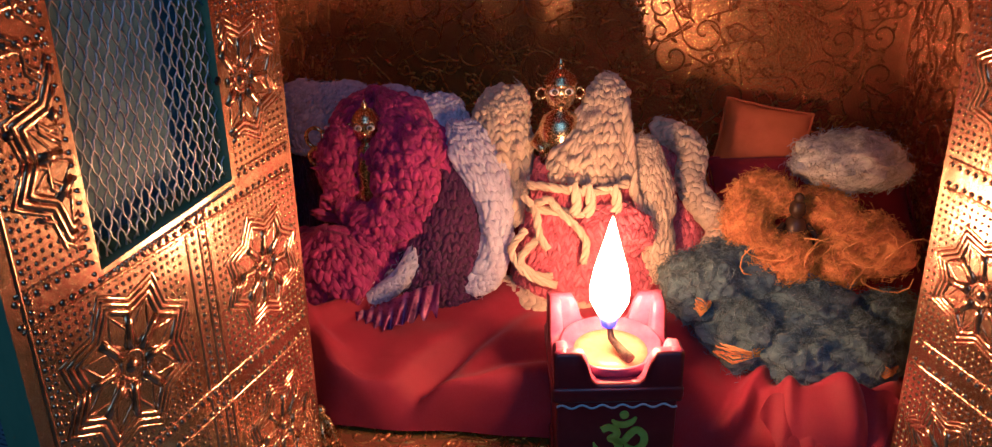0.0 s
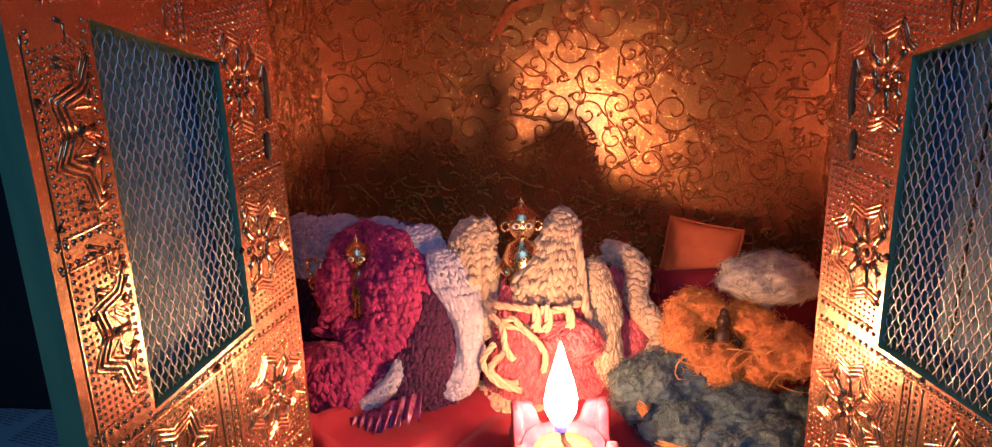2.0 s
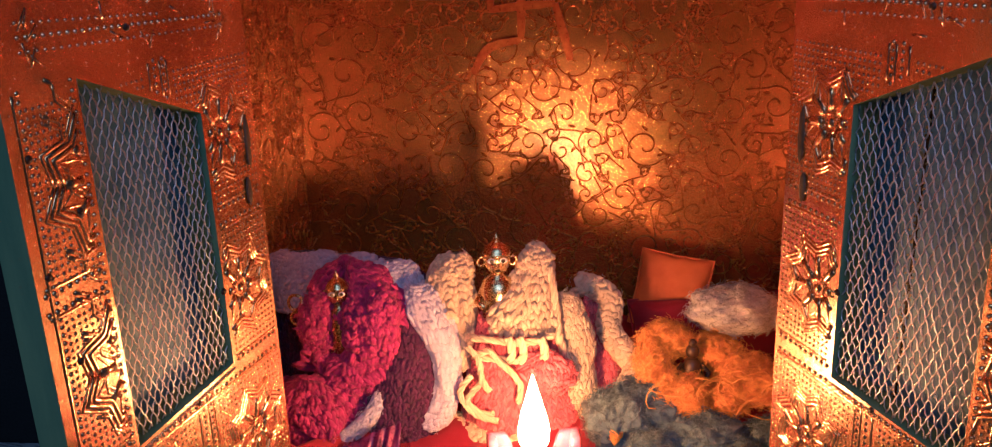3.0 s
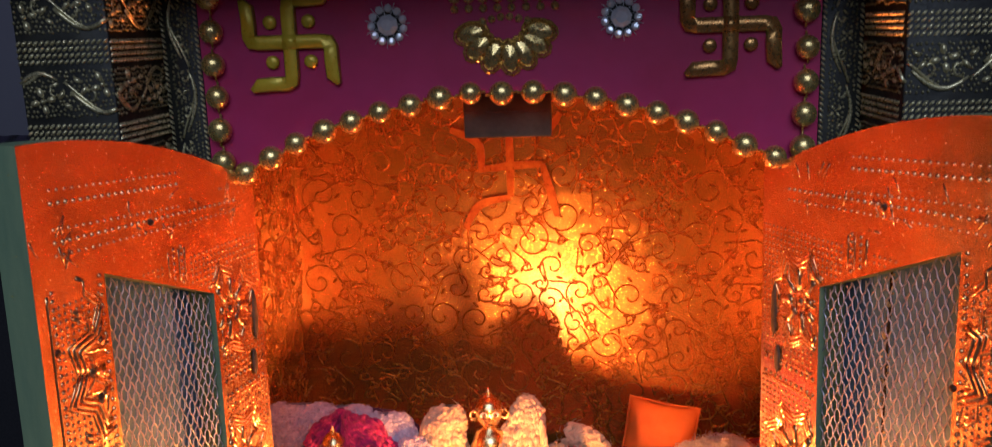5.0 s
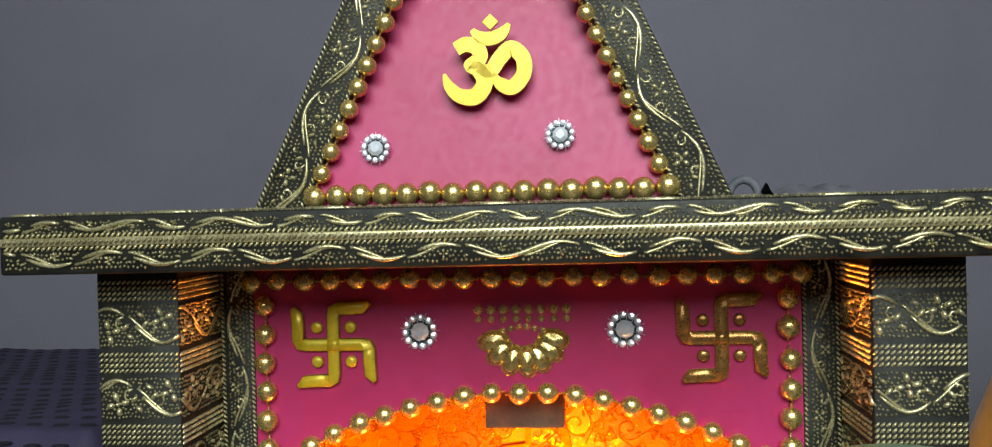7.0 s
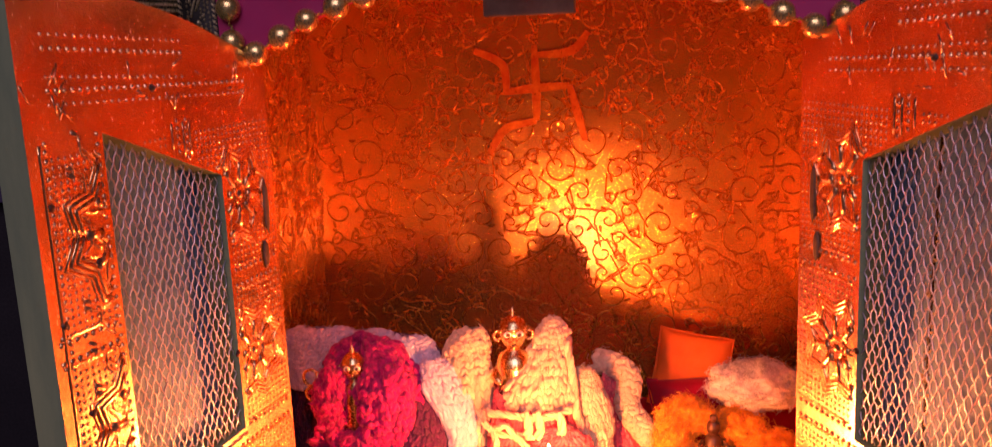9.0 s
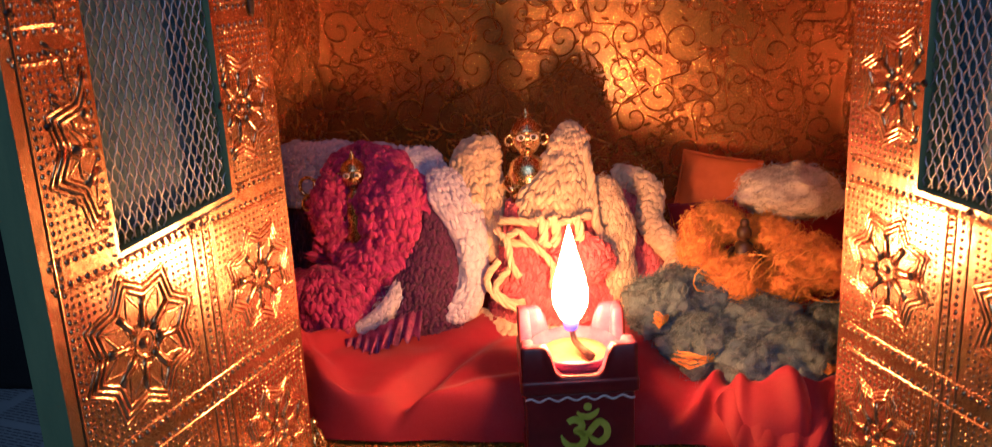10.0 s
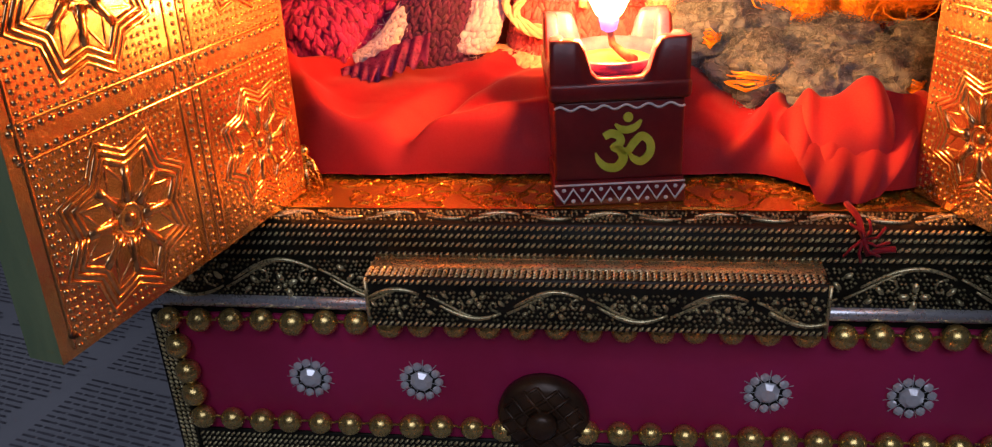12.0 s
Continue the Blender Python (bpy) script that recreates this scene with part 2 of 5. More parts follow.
    def lathe(self, profile, m, seg=24, slot=0):
        vs = [m @ Vector((r * math.cos(2 * math.pi * j / seg), r * math.sin(2 * math.pi * j / seg), z)) for r, z in profile for j in range(seg)]
        fs = []
        for i in range(len(profile) - 1):
            for j in range(seg):
                q = (j + 1) % seg
                fs.append((i * seg + j, i * seg + q, (i + 1) * seg + q, (i + 1) * seg + j))
        fs += [tuple(range(seg - 1, -1, -1)), tuple((len(profile) - 1) * seg + j for j in range(seg))]
        self.add(vs, fs, slot)

    def grid(self, f, nu, nv, slot=0, wrap=False):
        """A sheet: f(u, v) for u, v from 0 to 1."""
        cols = nu if wrap else nu + 1
        vs = [f(i / nu, j / nv) for j in range(nv + 1) for i in range(cols)]
        fs = [(j * cols + i, j * cols + (i + 1) % cols, (j + 1) * cols + (i + 1) % cols, (j + 1) * cols + i) for j in range(nv) for i in range(nu)]
        self.add(vs, fs, slot)

    def mesh(self, name, mats, smooth=True):
        me = bpy.data.meshes.new(name)
        me.from_pydata(self.v, [], self.f)
        for mt in mats:
            me.materials.append(mt)
        me.polygons.foreach_set("material_index", self.s)
        me.polygons.foreach_set("use_smooth", [smooth] * len(self.f))
        me.update()
        return me


def welded(o):
    """Joins coinciding corners, so that a shell is one piece."""
    index, remap, vs = {}, [], []
    for p in o.v:
        key = tuple(round(c * 2e5) for c in p)
        if key not in index:
            index[key] = len(vs)
            vs.append(p)
        remap.append(index[key])
    o.v, o.f = vs, [tuple(remap[i] for i in f) for f in o.f]
    return o


WORLD = {}


def part(name, m, mats, parent=None, label="", at=None, smooth=True):
    """Links a mesh as one object under a thing or a part; at is its pose in the world."""
    data = m.mesh(name, mats if isinstance(mats, (list, tuple)) else [mats], smooth) if isinstance(m, M) else m
    ob = new(name, data)
    at = at or Matrix.Identity(4)
    WORLD[ob] = at
    if parent:
        ob.parent = parent
        ob.matrix_parent_inverse = WORLD[parent].inverted()
    ob.matrix_basis = at
    if label:
        tagged(ob, label)
    return ob


def thing(name, at, label, category, group=""):
    ob = new(name)
    ob.empty_display_size = 0.02
    ob.matrix_basis = WORLD[ob] = Matrix.Translation(at)
    return tagged(ob, label, category, group)


def plane_at(origin, u, v):
    """The pose of a flat pattern: origin, its u and v directions, and its normal."""
    u, v = Vector(u).normalized(), Vector(v).normalized()
    w = u.cross(v).normalized()
    m = Matrix((u, v, w)).transposed().to_4x4()
    m.translation = origin
    return m


def spot(m, u, v, turn=0.0):
    return m @ Matrix.Translation((u, v, 0)) @ Matrix.Rotation(turn, 4, "Z")


def vine_strip(o, m, length, height, rng, slot=1, wave=0.055, rope=True, dots=True):
    """Repousse vine on a strip: a winding stem, four-petalled flowers, leaves, curls, stippling and roped edges."""
    e = 0.0022 if rope else 0.0006
    mid, amp = height / 2, max(0.001, height / 2 - e - 0.0016)
    wave = min(wave, max(0.024, height * 4.4))
    ph = rng.uniform(0, 6.28)
    y = lambda u: mid + amp * math.sin(2 * math.pi * u / wave + ph)
    n = max(8, int(length / 0.0022))
    run = []
    for i in range(n + 1):
        if (2 * length * i / n / wave + ph / math.pi + 0.04) % 1.0 < 0.90:
            run.append(m @ Vector((length * i / n, y(length * i / n), 0.0001)))
        elif run:
            if len(run) > 2:
                o.tube(run, 0.00082, 5, slot, False, lambda t: 0.55 + 0.55 * math.sin(math.pi * t))
            run = []
    if len(run) > 2:
        o.tube(run, 0.00082, 5, slot)
    for q in range(int(2 * length / wave) + 2):
        c0 = (q * math.pi - ph) / (2 * math.pi) * wave
        a0, a1 = max(0.001, c0 - wave * 0.06), min(length - 0.001, c0 + wave * 0.26)
        if a1 - a0 > 0.006:
            side = 1 if math.cos(math.pi * q) > 0 else -1
            pts = [(a0 + (a1 - a0) * k / 9, y(a0 + (a1 - a0) * k / 9) - side * 0.0017 * math.sin(math.pi * (0.25 + 0.75 * k / 9))) for k in range(10)]
            o.tube([m @ Vector((a, min(max(b, e), height - e), 0.0001)) for a, b in pts], 0.00055, 4, slot)
    keep = []

    def petal(u, v, turn, a, b):
        if 0.002 < u < length - 0.002 and e < v < height - e:
            o.dome(spot(m, u, v, turn), a, b, 0.0011, slot)
            keep.append((u, v, a * 0.9))

    k = 0
    u = (math.pi / 2 - ph) / (2 * math.pi) * wave % (wave / 2) - wave / 2
    while u < length + wave:
        low = y(u) > mid
        sg = -1 if low else 1
        cy = mid + sg * amp * 0.38
        rr = min(amp * 0.44, 0.0046)
        for q in range(4):
            a = q * math.pi / 2 + 0.2 * k
            petal(u + rr * math.cos(a), cy + rr * math.sin(a), a, rr * 0.62, rr * 0.40)
        petal(u, cy, 0, rr * 0.30, rr * 0.30)
        for side in (-1, 1):
            petal(u + side * wave * 0.155, mid + sg * 0.10 * amp, side * sg * -0.8, rr * 0.66, rr * 0.32)
            petal(u + side * wave * 0.20, mid + sg * 0.62 * amp, side * sg * 0.5, rr * 0.55, rr * 0.30)
            cu, cv = u + side * wave * 0.115, mid - sg * 0.02 * amp
            c = [m @ Vector((cu + side * rr * t * math.cos(4.4 * t), cv + sg * rr * t * math.sin(4.4 * t), 0)) for t in (0.15, 0.35, 0.55, 0.75, 0.95, 1.15)]
            if 0.004 < cu < length - 0.004 and amp > 0.003:
                o.tube(c, 0.00050, 4, slot)
        u += wave / 2
        k += 1
    if dots:
        step = 0.0017
        for i in range(int(length / step)):
            for j in range(int((height - 2 * e) / step)):
                pu, pv = (i + 0.5 + 0.5 * (j % 2) + rng.uniform(-.22, .22)) * step, e + (j + 0.5 + rng.uniform(-.22, .22)) * step
                if abs(pv - y(pu)) > 0.0016 and pu < length and all((pu - a) ** 2 + (pv - b) ** 2 > c * c for a, b, c in keep if abs(a - pu) < 0.006):
                    o.dome(spot(m, pu, pv), 0.00064, 0.00064, 0.0006, 2, 4)
    if rope:
        rope_row(o, m, 0, length, 0.0011, slot)
        rope_row(o, m, 0, length, height - 0.0011, slot)


def rope_row(o, m, u0, u1, v, slot=1, step=0.0021, r=0.0009):
    n = int((u1 - u0) / step)
    for i in range(n):
        o.dome(spot(m, u0 + (i + 0.5) * step, v, 0.75), step * 0.62, r * 0.55, 0.0008, slot)


def ridge(o, m, pts, r=0.0007, slot=0, closed=False):
    t = M()
    t.tube([(u, v, 0) for u, v in pts], r * 1.2, 8, 0, closed)
    flat = m @ Matrix.Diagonal((1, 1, 0.5, 1))
    o.add([flat @ Vector(p) for p in t.v], t.f, slot)


def dot_row(o, m, a, b, step=0.0026, r=0.0009, slot=0):
    d = math.dist(a, b)
    for i in range(int(d / step) + 1):
        t = (i * step) / d if d else 0
        o.dome(spot(m, a[0] + (b[0] - a[0]) * t, a[1] + (b[1] - a[1]) * t), r, r, r * 0.85, slot, 6)


# ---------------------------------------------------------------- the room
def slab(name, x0, x1, y0, y1, z0, z1, mat, label, category):
    o = M()
    o.box(x0, x1, y0, y1, z0, z1)
    return tagged(part(name, o, mat, smooth=False), label, category, kind="structure")


slab("wall_north", -1.7, 1.7, 0.95, 1.05, -0.78, 1.9, wall_paint, "plain lavender-grey painted room wall behind the shrine", "wall")
slab("wall_south", -1.7, 1.7, -2.4, -2.3, -0.78, 1.9, wall_paint, "plain grey painted wall closing the room", "wall")
slab("wall_west", -1.8, -1.7, -2.4, 1.05, -0.78, 1.9, wall_paint, "plain grey painted side wall of the room", "wall")
slab("wall_east", 1.7, 1.8, -2.4, 1.05, -0.78, 1.9, wall_paint, "plain grey painted side wall of the room", "wall")
slab("floor", -1.8, 1.8, -2.4, 1.05, -0.83, -0.78, floor_mat, "dull stone room floor", "floor")
slab("ceiling", -1.8, 1.8, -2.4, 1.05, 1.9, 1.95, wall_paint, "plain painted ceiling", "ceiling")


def table():
    t = thing("table", (0, 0.3, -0.78), "dark wooden table that carries the shrine", "table")
    o = M()
    o.box(-0.75, 0.75, -0.2, 0.7, -0.07, -0.034, b=0.004)
    part("tabletop", o, table_mat, t, smooth=False)
    for x in (-0.7, 0.7):
        for y in (-0.15, 0.65):
            o = M()
            o.box(x - 0.025, x + 0.025, y - 0.025, y + 0.025, -0.78, -0.07, b=0.004)
            part("leg", o, table_mat, t, smooth=False)


table()


def newspaper():
    rng = random.Random(5)
    turn = Matrix.Translation((-0.18, 0.05, 0)) @ Matrix.Rotation(math.radians(-14), 4, "Z")
    f = lambda x, y: turn @ Vector((x, y, -0.0318 + 0.0016 * noise.noise((x * 9, y * 11, 1))))
    o = M()
    o.grid(lambda u, v: f(-0.36 + 0.72 * u, -0.20 + 0.5 * v), 70, 50)
    ob = tagged(part("newspaper", o, paper), "printed newspaper sheet spread under the shrine", "newspaper")
    t = M()
    for col in range(9):
        for row in range(140):
            x, y = -0.35 + col * 0.077, -0.19 + row * 0.0033
            if (row + 5 * col) % 23 > 20:
                continue
            end = x + 0.069
            while x < end:
                w = rng.uniform(0.003, 0.010)
                if x + w < end:
                    t.add([f(x, y) + Vector((0, 0, 0.0008)), f(x + w, y) + Vector((0, 0, 0.0008)), f(x + w, y + 0.0012) + Vector((0, 0, 0.0008)), f(x, y + 0.0012) + Vector((0, 0, 0.0008))], [(0, 1, 2, 3)])
                x += w + 0.0016
    tagged(part("small_print", t, ink, ob, "dark bars of small print", smooth=False), kind="stuff")
    t = M()
    t.add([f(x, y) + Vector((0, 0, 0.001)) for x, y in ((-0.07, -0.165), (0.01, -0.165), (0.01, -0.15), (-0.07, -0.15))], [(0, 1, 2, 3)])
    part("headline", t, red_ink, ob, "red headline bar", smooth=False)


newspaper()


def draped_box():
    t = thing("storage_box", (-0.95, 0.45, -0.034), "black-draped box with a purple dotted cloth over its top", "box")
    o = M()
    o.box(-0.745, -0.36, 0.25, 0.65, -0.034, 0.242, b=0.01)
    part("body", o, dark_cloth, t)
    c = M()
    f = lambda u, v: (-0.75 + 0.42 * u, 0.235 + 0.43 * v, 0.290 + 0.006 * noise.noise((u * 5, v * 5, 3)) - 0.05 * (max(0, abs(u - 0.5) - 0.46) / 0.04) ** 2 - 0.05 * (max(0, abs(v - 0.5) - 0.46) / 0.04) ** 2)
    c.grid(f, 60, 60)
    cl = part("cloth", c, dotted, t, "dark purple cloth with black dots")
    d = M()
    for i in range(18):
        for j in range(22):
            u, v = (i + 0.5 + 0.5 * (j % 2)) / 19, (j + 0.5) / 22
            p = Vector(f(u, v))
            d.dome(Matrix.Translation(p), 0.0072, 0.0046, 0.0012, 0, 8)
    part("dot", d, dot_dark, cl)


draped_box()


def orange_drape():
    o = M()

    def f(u, v):
        a = 2 * math.pi * u
        r = 0.015 + 0.17 * v ** 0.8 * (1 + 0.10 * math.sin(7 * a) * v)
        return (0.46 + r * math.cos(a), 0.42 + 0.8 * r * math.sin(a), 0.43 - 0.464 * v)

    o.grid(f, 60, 24, wrap=True)
    tagged(part("orange_cloth", o, orange_cloth), "bright orange cloth draped behind the shrine", "cloth")


orange_drape()


def stroke(o, m, pts, width, height, slots=(0, 1)):
    """A raised flat stroke that follows pts with its own widths: (u, v, width)."""
    n = len(pts)
    sides = ([], [])
    for i, (a, b, w) in enumerate(pts):
        c, d = pts[max(0, i - 1)], pts[min(n - 1, i + 1)]
        t = Vector((d[0] - c[0], d[1] - c[1])).normalized()
        for s, k in ((0, 1), (1, -1)):
            sides[s].append((a - k * t.y * w * width, b + k * t.x * w * width))
    prof = sides[0] + sides[1][::-1]
    N = len(prof)
    vs = [m @ Vector((u, v, h)) for h in (0, height) for u, v in prof]
    o.add(vs, [((i + 1) % N, i, N + i, N + (i + 1) % N) for i in range(N)], slots[1])
    o.add(vs, [(N + i + 1, N + i, N + N - 1 - i, N + N - 2 - i) for i in range(n - 1)], slots[0])


def smooth_path(pts, k=6):
    """Catmull-Rom through (u, v, width)."""
    out = []
    n = len(pts)
    for i in range(n - 1):
        p = [Vector(pts[max(0, min(n - 1, j))]) for j in (i - 1, i, i + 1, i + 2)]
        for q in range(k):
            t = q / k
            out.append(tuple(0.5 * (2 * p[1] + (p[2] - p[0]) * t + (2 * p[0] - 5 * p[1] + 4 * p[2] - p[3]) * t * t + (3 * p[1] - p[0] - 3 * p[2] + p[3]) * t ** 3)))
    return out + [tuple(pts[-1])]



# ---------------------------------------------------------------- the shrine
X, Z = Vector((1, 0, 0)), Vector((0, 0, 1))
shrine = thing("home_shrine", (0, 0.1, -0.03), "home shrine clad in embossed metal with pink panels, gold beads", "shrine")
BX = -0.003                                      # the base's middle
rng = random.Random(11)

# carcass: gold-lined cell
o = M()
o.box(-0.160, 0.160, 0.222, 0.232, 0.075, 0.43)
part("back_wall", o, lining, shrine, "crinkled gold paper lining with scrollwork", smooth=False)
for sx in (-1, 1):
    o = M()
    x0, x1 = sorted((sx * 0.154, sx * 0.166))
    o.box(x0, x1, 0.004, 0.222, 0.075, 0.425)
    part("side_wall", o, lining, shrine, "gold paper lined side", smooth=False)
o = M()
o.box(-0.154, 0.154, 0.006, 0.222, 0.415, 0.424)
part("cell_roof", o, lining, shrine, smooth=False)

# scrollwork on the lining
def scrolls(m, w, h, seed):
    r2 = random.Random(seed)
    o = M()
    done = []
    for trial in range(6000):
        u, v, r = r2.uniform(0, w), r2.uniform(0, h), r2.uniform(0.008, 0.015) if trial < 1200 else r2.uniform(0.0030, 0.007)
        if any((u - a) ** 2 + (v - b) ** 2 < (0.86 * (r + c)) ** 2 for a, b, c in done):
            continue
        if u < r * 0.8 or u > w - r * 0.8 or v < r * 0.8 or v > h - r * 0.8:
            continue
        done.append((u, v, r))
        a0, sg = r2.uniform(0, 6.28), r2.choice((-1, 1))
        n = 26
        pts = []
        for i in range(n + 1):
            t = i / n
            a = a0 + sg * 8.2 * t
            k = r * (0.12 + 0.88 * t)
            pts.append(m @ Vector((u + k * math.cos(a), v + k * math.sin(a), 0.0)))
        a = a0 + sg * 8.2
        for i in range(1, 5):
            pts.append(m @ Vector((u + (r + 0.0015 * i) * math.cos(a) - sg * 0.0028 * i * math.sin(a), v + (r + 0.0015 * i) * math.sin(a) + sg * 0.0028 * i * math.cos(a), 0)))
        o.tube(pts, 0.00055, 4)
        for q in range(3):
            b = a0 + 2.1 * q
            o.dome(spot(m, u + 0.82 * r * math.cos(b), v + 0.82 * r * math.sin(b), b + 0.8), 0.0026, 0.0010, 0.0007, 0, 6)
    return o


part("scrollwork", scrolls(plane_at((-0.154, 0.2219, 0.078), X, Z), 0.308, 0.336, 3), lining_scroll, bpy.data.objects["back_wall"], "darker embossed scrolls")
part("scrollwork", scrolls(plane_at((-0.1539, 0.01, 0.078), (0, 1, 0), Z), 0.208, 0.336, 4), lining_scroll, bpy.data.objects["side_wall"], "darker embossed scrolls")
part("scrollwork", scrolls(plane_at((0.1539, 0.218, 0.078), (0, -1, 0), Z), 0.208, 0.336, 5), lining_scroll, bpy.data.objects["side_wall.001"], "darker embossed scrolls")

for i, pts in enumerate(([(-0.013, 0.331), (-0.0125, 0.305), (-0.013, 0.285)], [(-0.032, 0.303), (-0.012, 0.305), (0.008, 0.306)], [(-0.013, 0.325), (0.010, 0.327), (0.020, 0.338)],
            [(-0.031, 0.303), (-0.033, 0.320), (-0.050, 0.329)], [(-0.013, 0.285), (-0.033, 0.280), (-0.043, 0.265)], [(0.008, 0.306), (0.013, 0.288), (0.017, 0.272)])):
    o = M()
    sp = smooth_path([(x, z, 1.0 - 0.3 * abs(j - 1)) for j, (x, z) in enumerate(pts)])
    stroke(o, plane_at((0, 0.2212, 0), X, Z), sp, 0.0026, 0.0006 + 0.0002 * i, (0, 0))
    part("red_smear", o, kumkum, bpy.data.objects["back_wall"], "smooth red smear marks on the gold lining", smooth=False)

# base: floor slab, front band, side ends, step
o = M()
o.box(BX - 0.160, BX + 0.160, -0.014, 0.222, 0.060, 0.0735)
part("cell_floor", o, lining, shrine, "gold paper covered floor", smooth=False)
part("scrollwork", scrolls(plane_at((-0.15, -0.012, 0.0735), X, (0, 1, 0)), 0.30, 0.075, 6), lining_scroll, bpy.data.objects["cell_floor"])

o = M()
prof = [(-0.0135, 0.0736), (-0.0215, 0.0722), (-0.0225, 0.0712), (-0.0225, 0.0388), (-0.0135, 0.0388)]
o.prism([(y, z) for y, z in prof], BX - 0.163, BX + 0.163, plane_at((0, 0, 0), (0, 1, 0), Z), 0)
m = plane_at((BX - 0.163, -0.0226, 0.0392), X, Z)
vine_strip(o, m, 0.326, 0.0225, rng, 1, 0.070)
for v in (0.0252, 0.0285, 0.0315):
    rope_row(o, m, 0, 0.326, v)
m = plane_at((BX - 0.163, -0.0218, 0.0723), X, (0, 0.98, 0.17))
vine_strip(o, m, 0.326, 0.008, rng, 1, 0.05, False, True)
part("front_band", o, [black, antique, worn], shrine, "blackened metal strip embossed with a pale vine")

o = M()
o.box(BX - 0.073, BX + 0.073, -0.0385, -0.0226, 0.0415, 0.0605, b=0.0012)
vine_strip(o, plane_at((BX - 0.073, -0.0386, 0.042), X, Z), 0.146, 0.018, rng, 1, 0.052)
m = plane_at((BX - 0.073, -0.0385, 0.0606), X, (0, 1, 0))
for v in (0.0015, 0.0035, 0.0055):
    rope_row(o, m, 0, 0.146, v)
o.tube([(BX - 0.07, -0.0255, 0.0606), (BX + 0.07, -0.0255, 0.0606)], 0.0005, 5, 1)
o.box(BX - 0.0725, BX + 0.0725, -0.0322, -0.0232, 0.0600, 0.0609, 1)
for sx in (-1, 1):
    o.tube([(BX + sx * 0.0728, -0.0387, 0.0418), (BX + sx * 0.0728, -0.0387, 0.0604)], 0.0007, 5, 1)
part("step", o, [black, antique, worn], shrine, "small projecting metal-clad step")

o = M()
o.box(BX - 0.158, BX + 0.158, -0.0185, 0.22, -0.030, 0.0365, b=0.001)
for sx in (-1, 1):
    x = BX + sx * 0.1575
    o.box(x - 0.004, x + 0.004, -0.0215, -0.0180, -0.0295, 0.0345, b=0.0006)
    m = plane_at((x + 0.0035, -0.0216, -0.029), Z, (-1, 0, 0))
    for v in (0.0015, 0.0035, 0.0055):
        rope_row(o, m, 0, 0.063, v)
o.box(BX - 0.153, BX + 0.153, -0.0215, -0.0180, -0.0295, -0.0180, b=0.0006)
m = plane_at((BX - 0.153, -0.0216, -0.0293), X, Z)
for v in (0.0015, 0.0040, 0.0065, 0.0090):
    rope_row(o, m, 0, 0.306, v)
part("base_frame", o, [black, antique, worn], shrine, "blackened embossed base carcass")

o = M()
o.tube([(BX - 0.158, -0.0216, 0.0408), (BX - 0.08, -0.0218, 0.0406), (BX, -0.0216, 0.0408), (BX + 0.08, -0.0218, 0.0407), (BX + 0.158, -0.0216, 0.0409)], 0.0027, 12)
part("silver_trim", o, silver, shrine, "shiny silver tape strip")

drawer_o = M()
drawer_o.box(BX - 0.1525, BX + 0.1525, -0.0205, -0.010, -0.0205, 0.0335, b=0.0008)
drawer = part("drawer", drawer_o, pink, shrine, "glossy deep pink drawer front")

BEAD = M()
BEAD.ball(Matrix.Diagonal((0.0048, 0.0042, 0.0046, 1)), 14, 9)
BEAD.tube([(-0.0062, 0.0008, 0), (0.0062, 0.0008, 0)], 0.0005, 5)
BEAD = BEAD.mesh("bead", [gold_bead])


def bead_row(pts, y, parent, jitter):
    for i, (x, z) in enumerate(pts):
        a = pts[max(0, i - 1)]
        b = pts[min(len(pts) - 1, i + 1)]
        ang = math.atan2(b[1] - a[1], b[0] - a[0])
        at = Matrix.Translation((x + jitter.uniform(-.0004, .0004), y, z + jitter.uniform(-.0005, .0005))) @ Matrix.Rotation(-ang + jitter.uniform(-.1, .1), 4, "Y") @ Matrix.Scale(jitter.uniform(0.94, 1.05), 4)
        part("bead", BEAD, None, parent, at=at)


def line(a, b, step):
    n = max(1, round(math.dist(a, b) / step))
    return [(a[0] + (b[0] - a[0]) * i / n, a[1] + (b[1] - a[1]) * i / n) for i in range(n + 1)]


DB = 0.0118
bead_row(line((BX - 0.1535, 0.0330), (BX + 0.153, 0.0330), DB), -0.0235, drawer, rng)
bead_row(line((BX - 0.149, -0.0112), (BX - 0.032, -0.0112), DB), -0.0235, drawer, rng)
bead_row(line((BX - 0.002, -0.0112), (BX + 0.149, -0.0112), DB), -0.0235, drawer, rng)
for sx in (-1, 1):
    bead_row(line((BX + sx * 0.152, 0.0210), (BX + sx * 0.150, -0.000), 0.0105), -0.0235, drawer, rng)

STONE = M()
STONE.lathe([(0.0044, 0.0), (0.0042, 0.0012), (0.0024, 0.0026)], Matrix.Rotation(math.pi / 2, 4, "X"), 8)
for k in range(11):
    a = 2 * math.pi * k / 11
    STONE.ball(Matrix.Translation((0.0066 * math.cos(a), -0.0009, 0.0066 * math.sin(a))) @ Matrix.Diagonal((0.0017, 0.0013, 0.0017, 1)), 6, 4)
    STONE.tube([(0.004 * math.cos(a + .3), -0.0004, 0.004 * math.sin(a + .3)), (0.0092 * math.cos(a + .3), -0.0004, 0.0092 * math.sin(a + .3))], 0.00018, 3)
STONE.lathe([(0.0062, -0.0003), (0.006, 0.0004)], Matrix.Rotation(math.pi / 2, 4, "X"), 16, 1)
STONE = STONE.mesh("rhinestone_flower", [crystal, black], False)


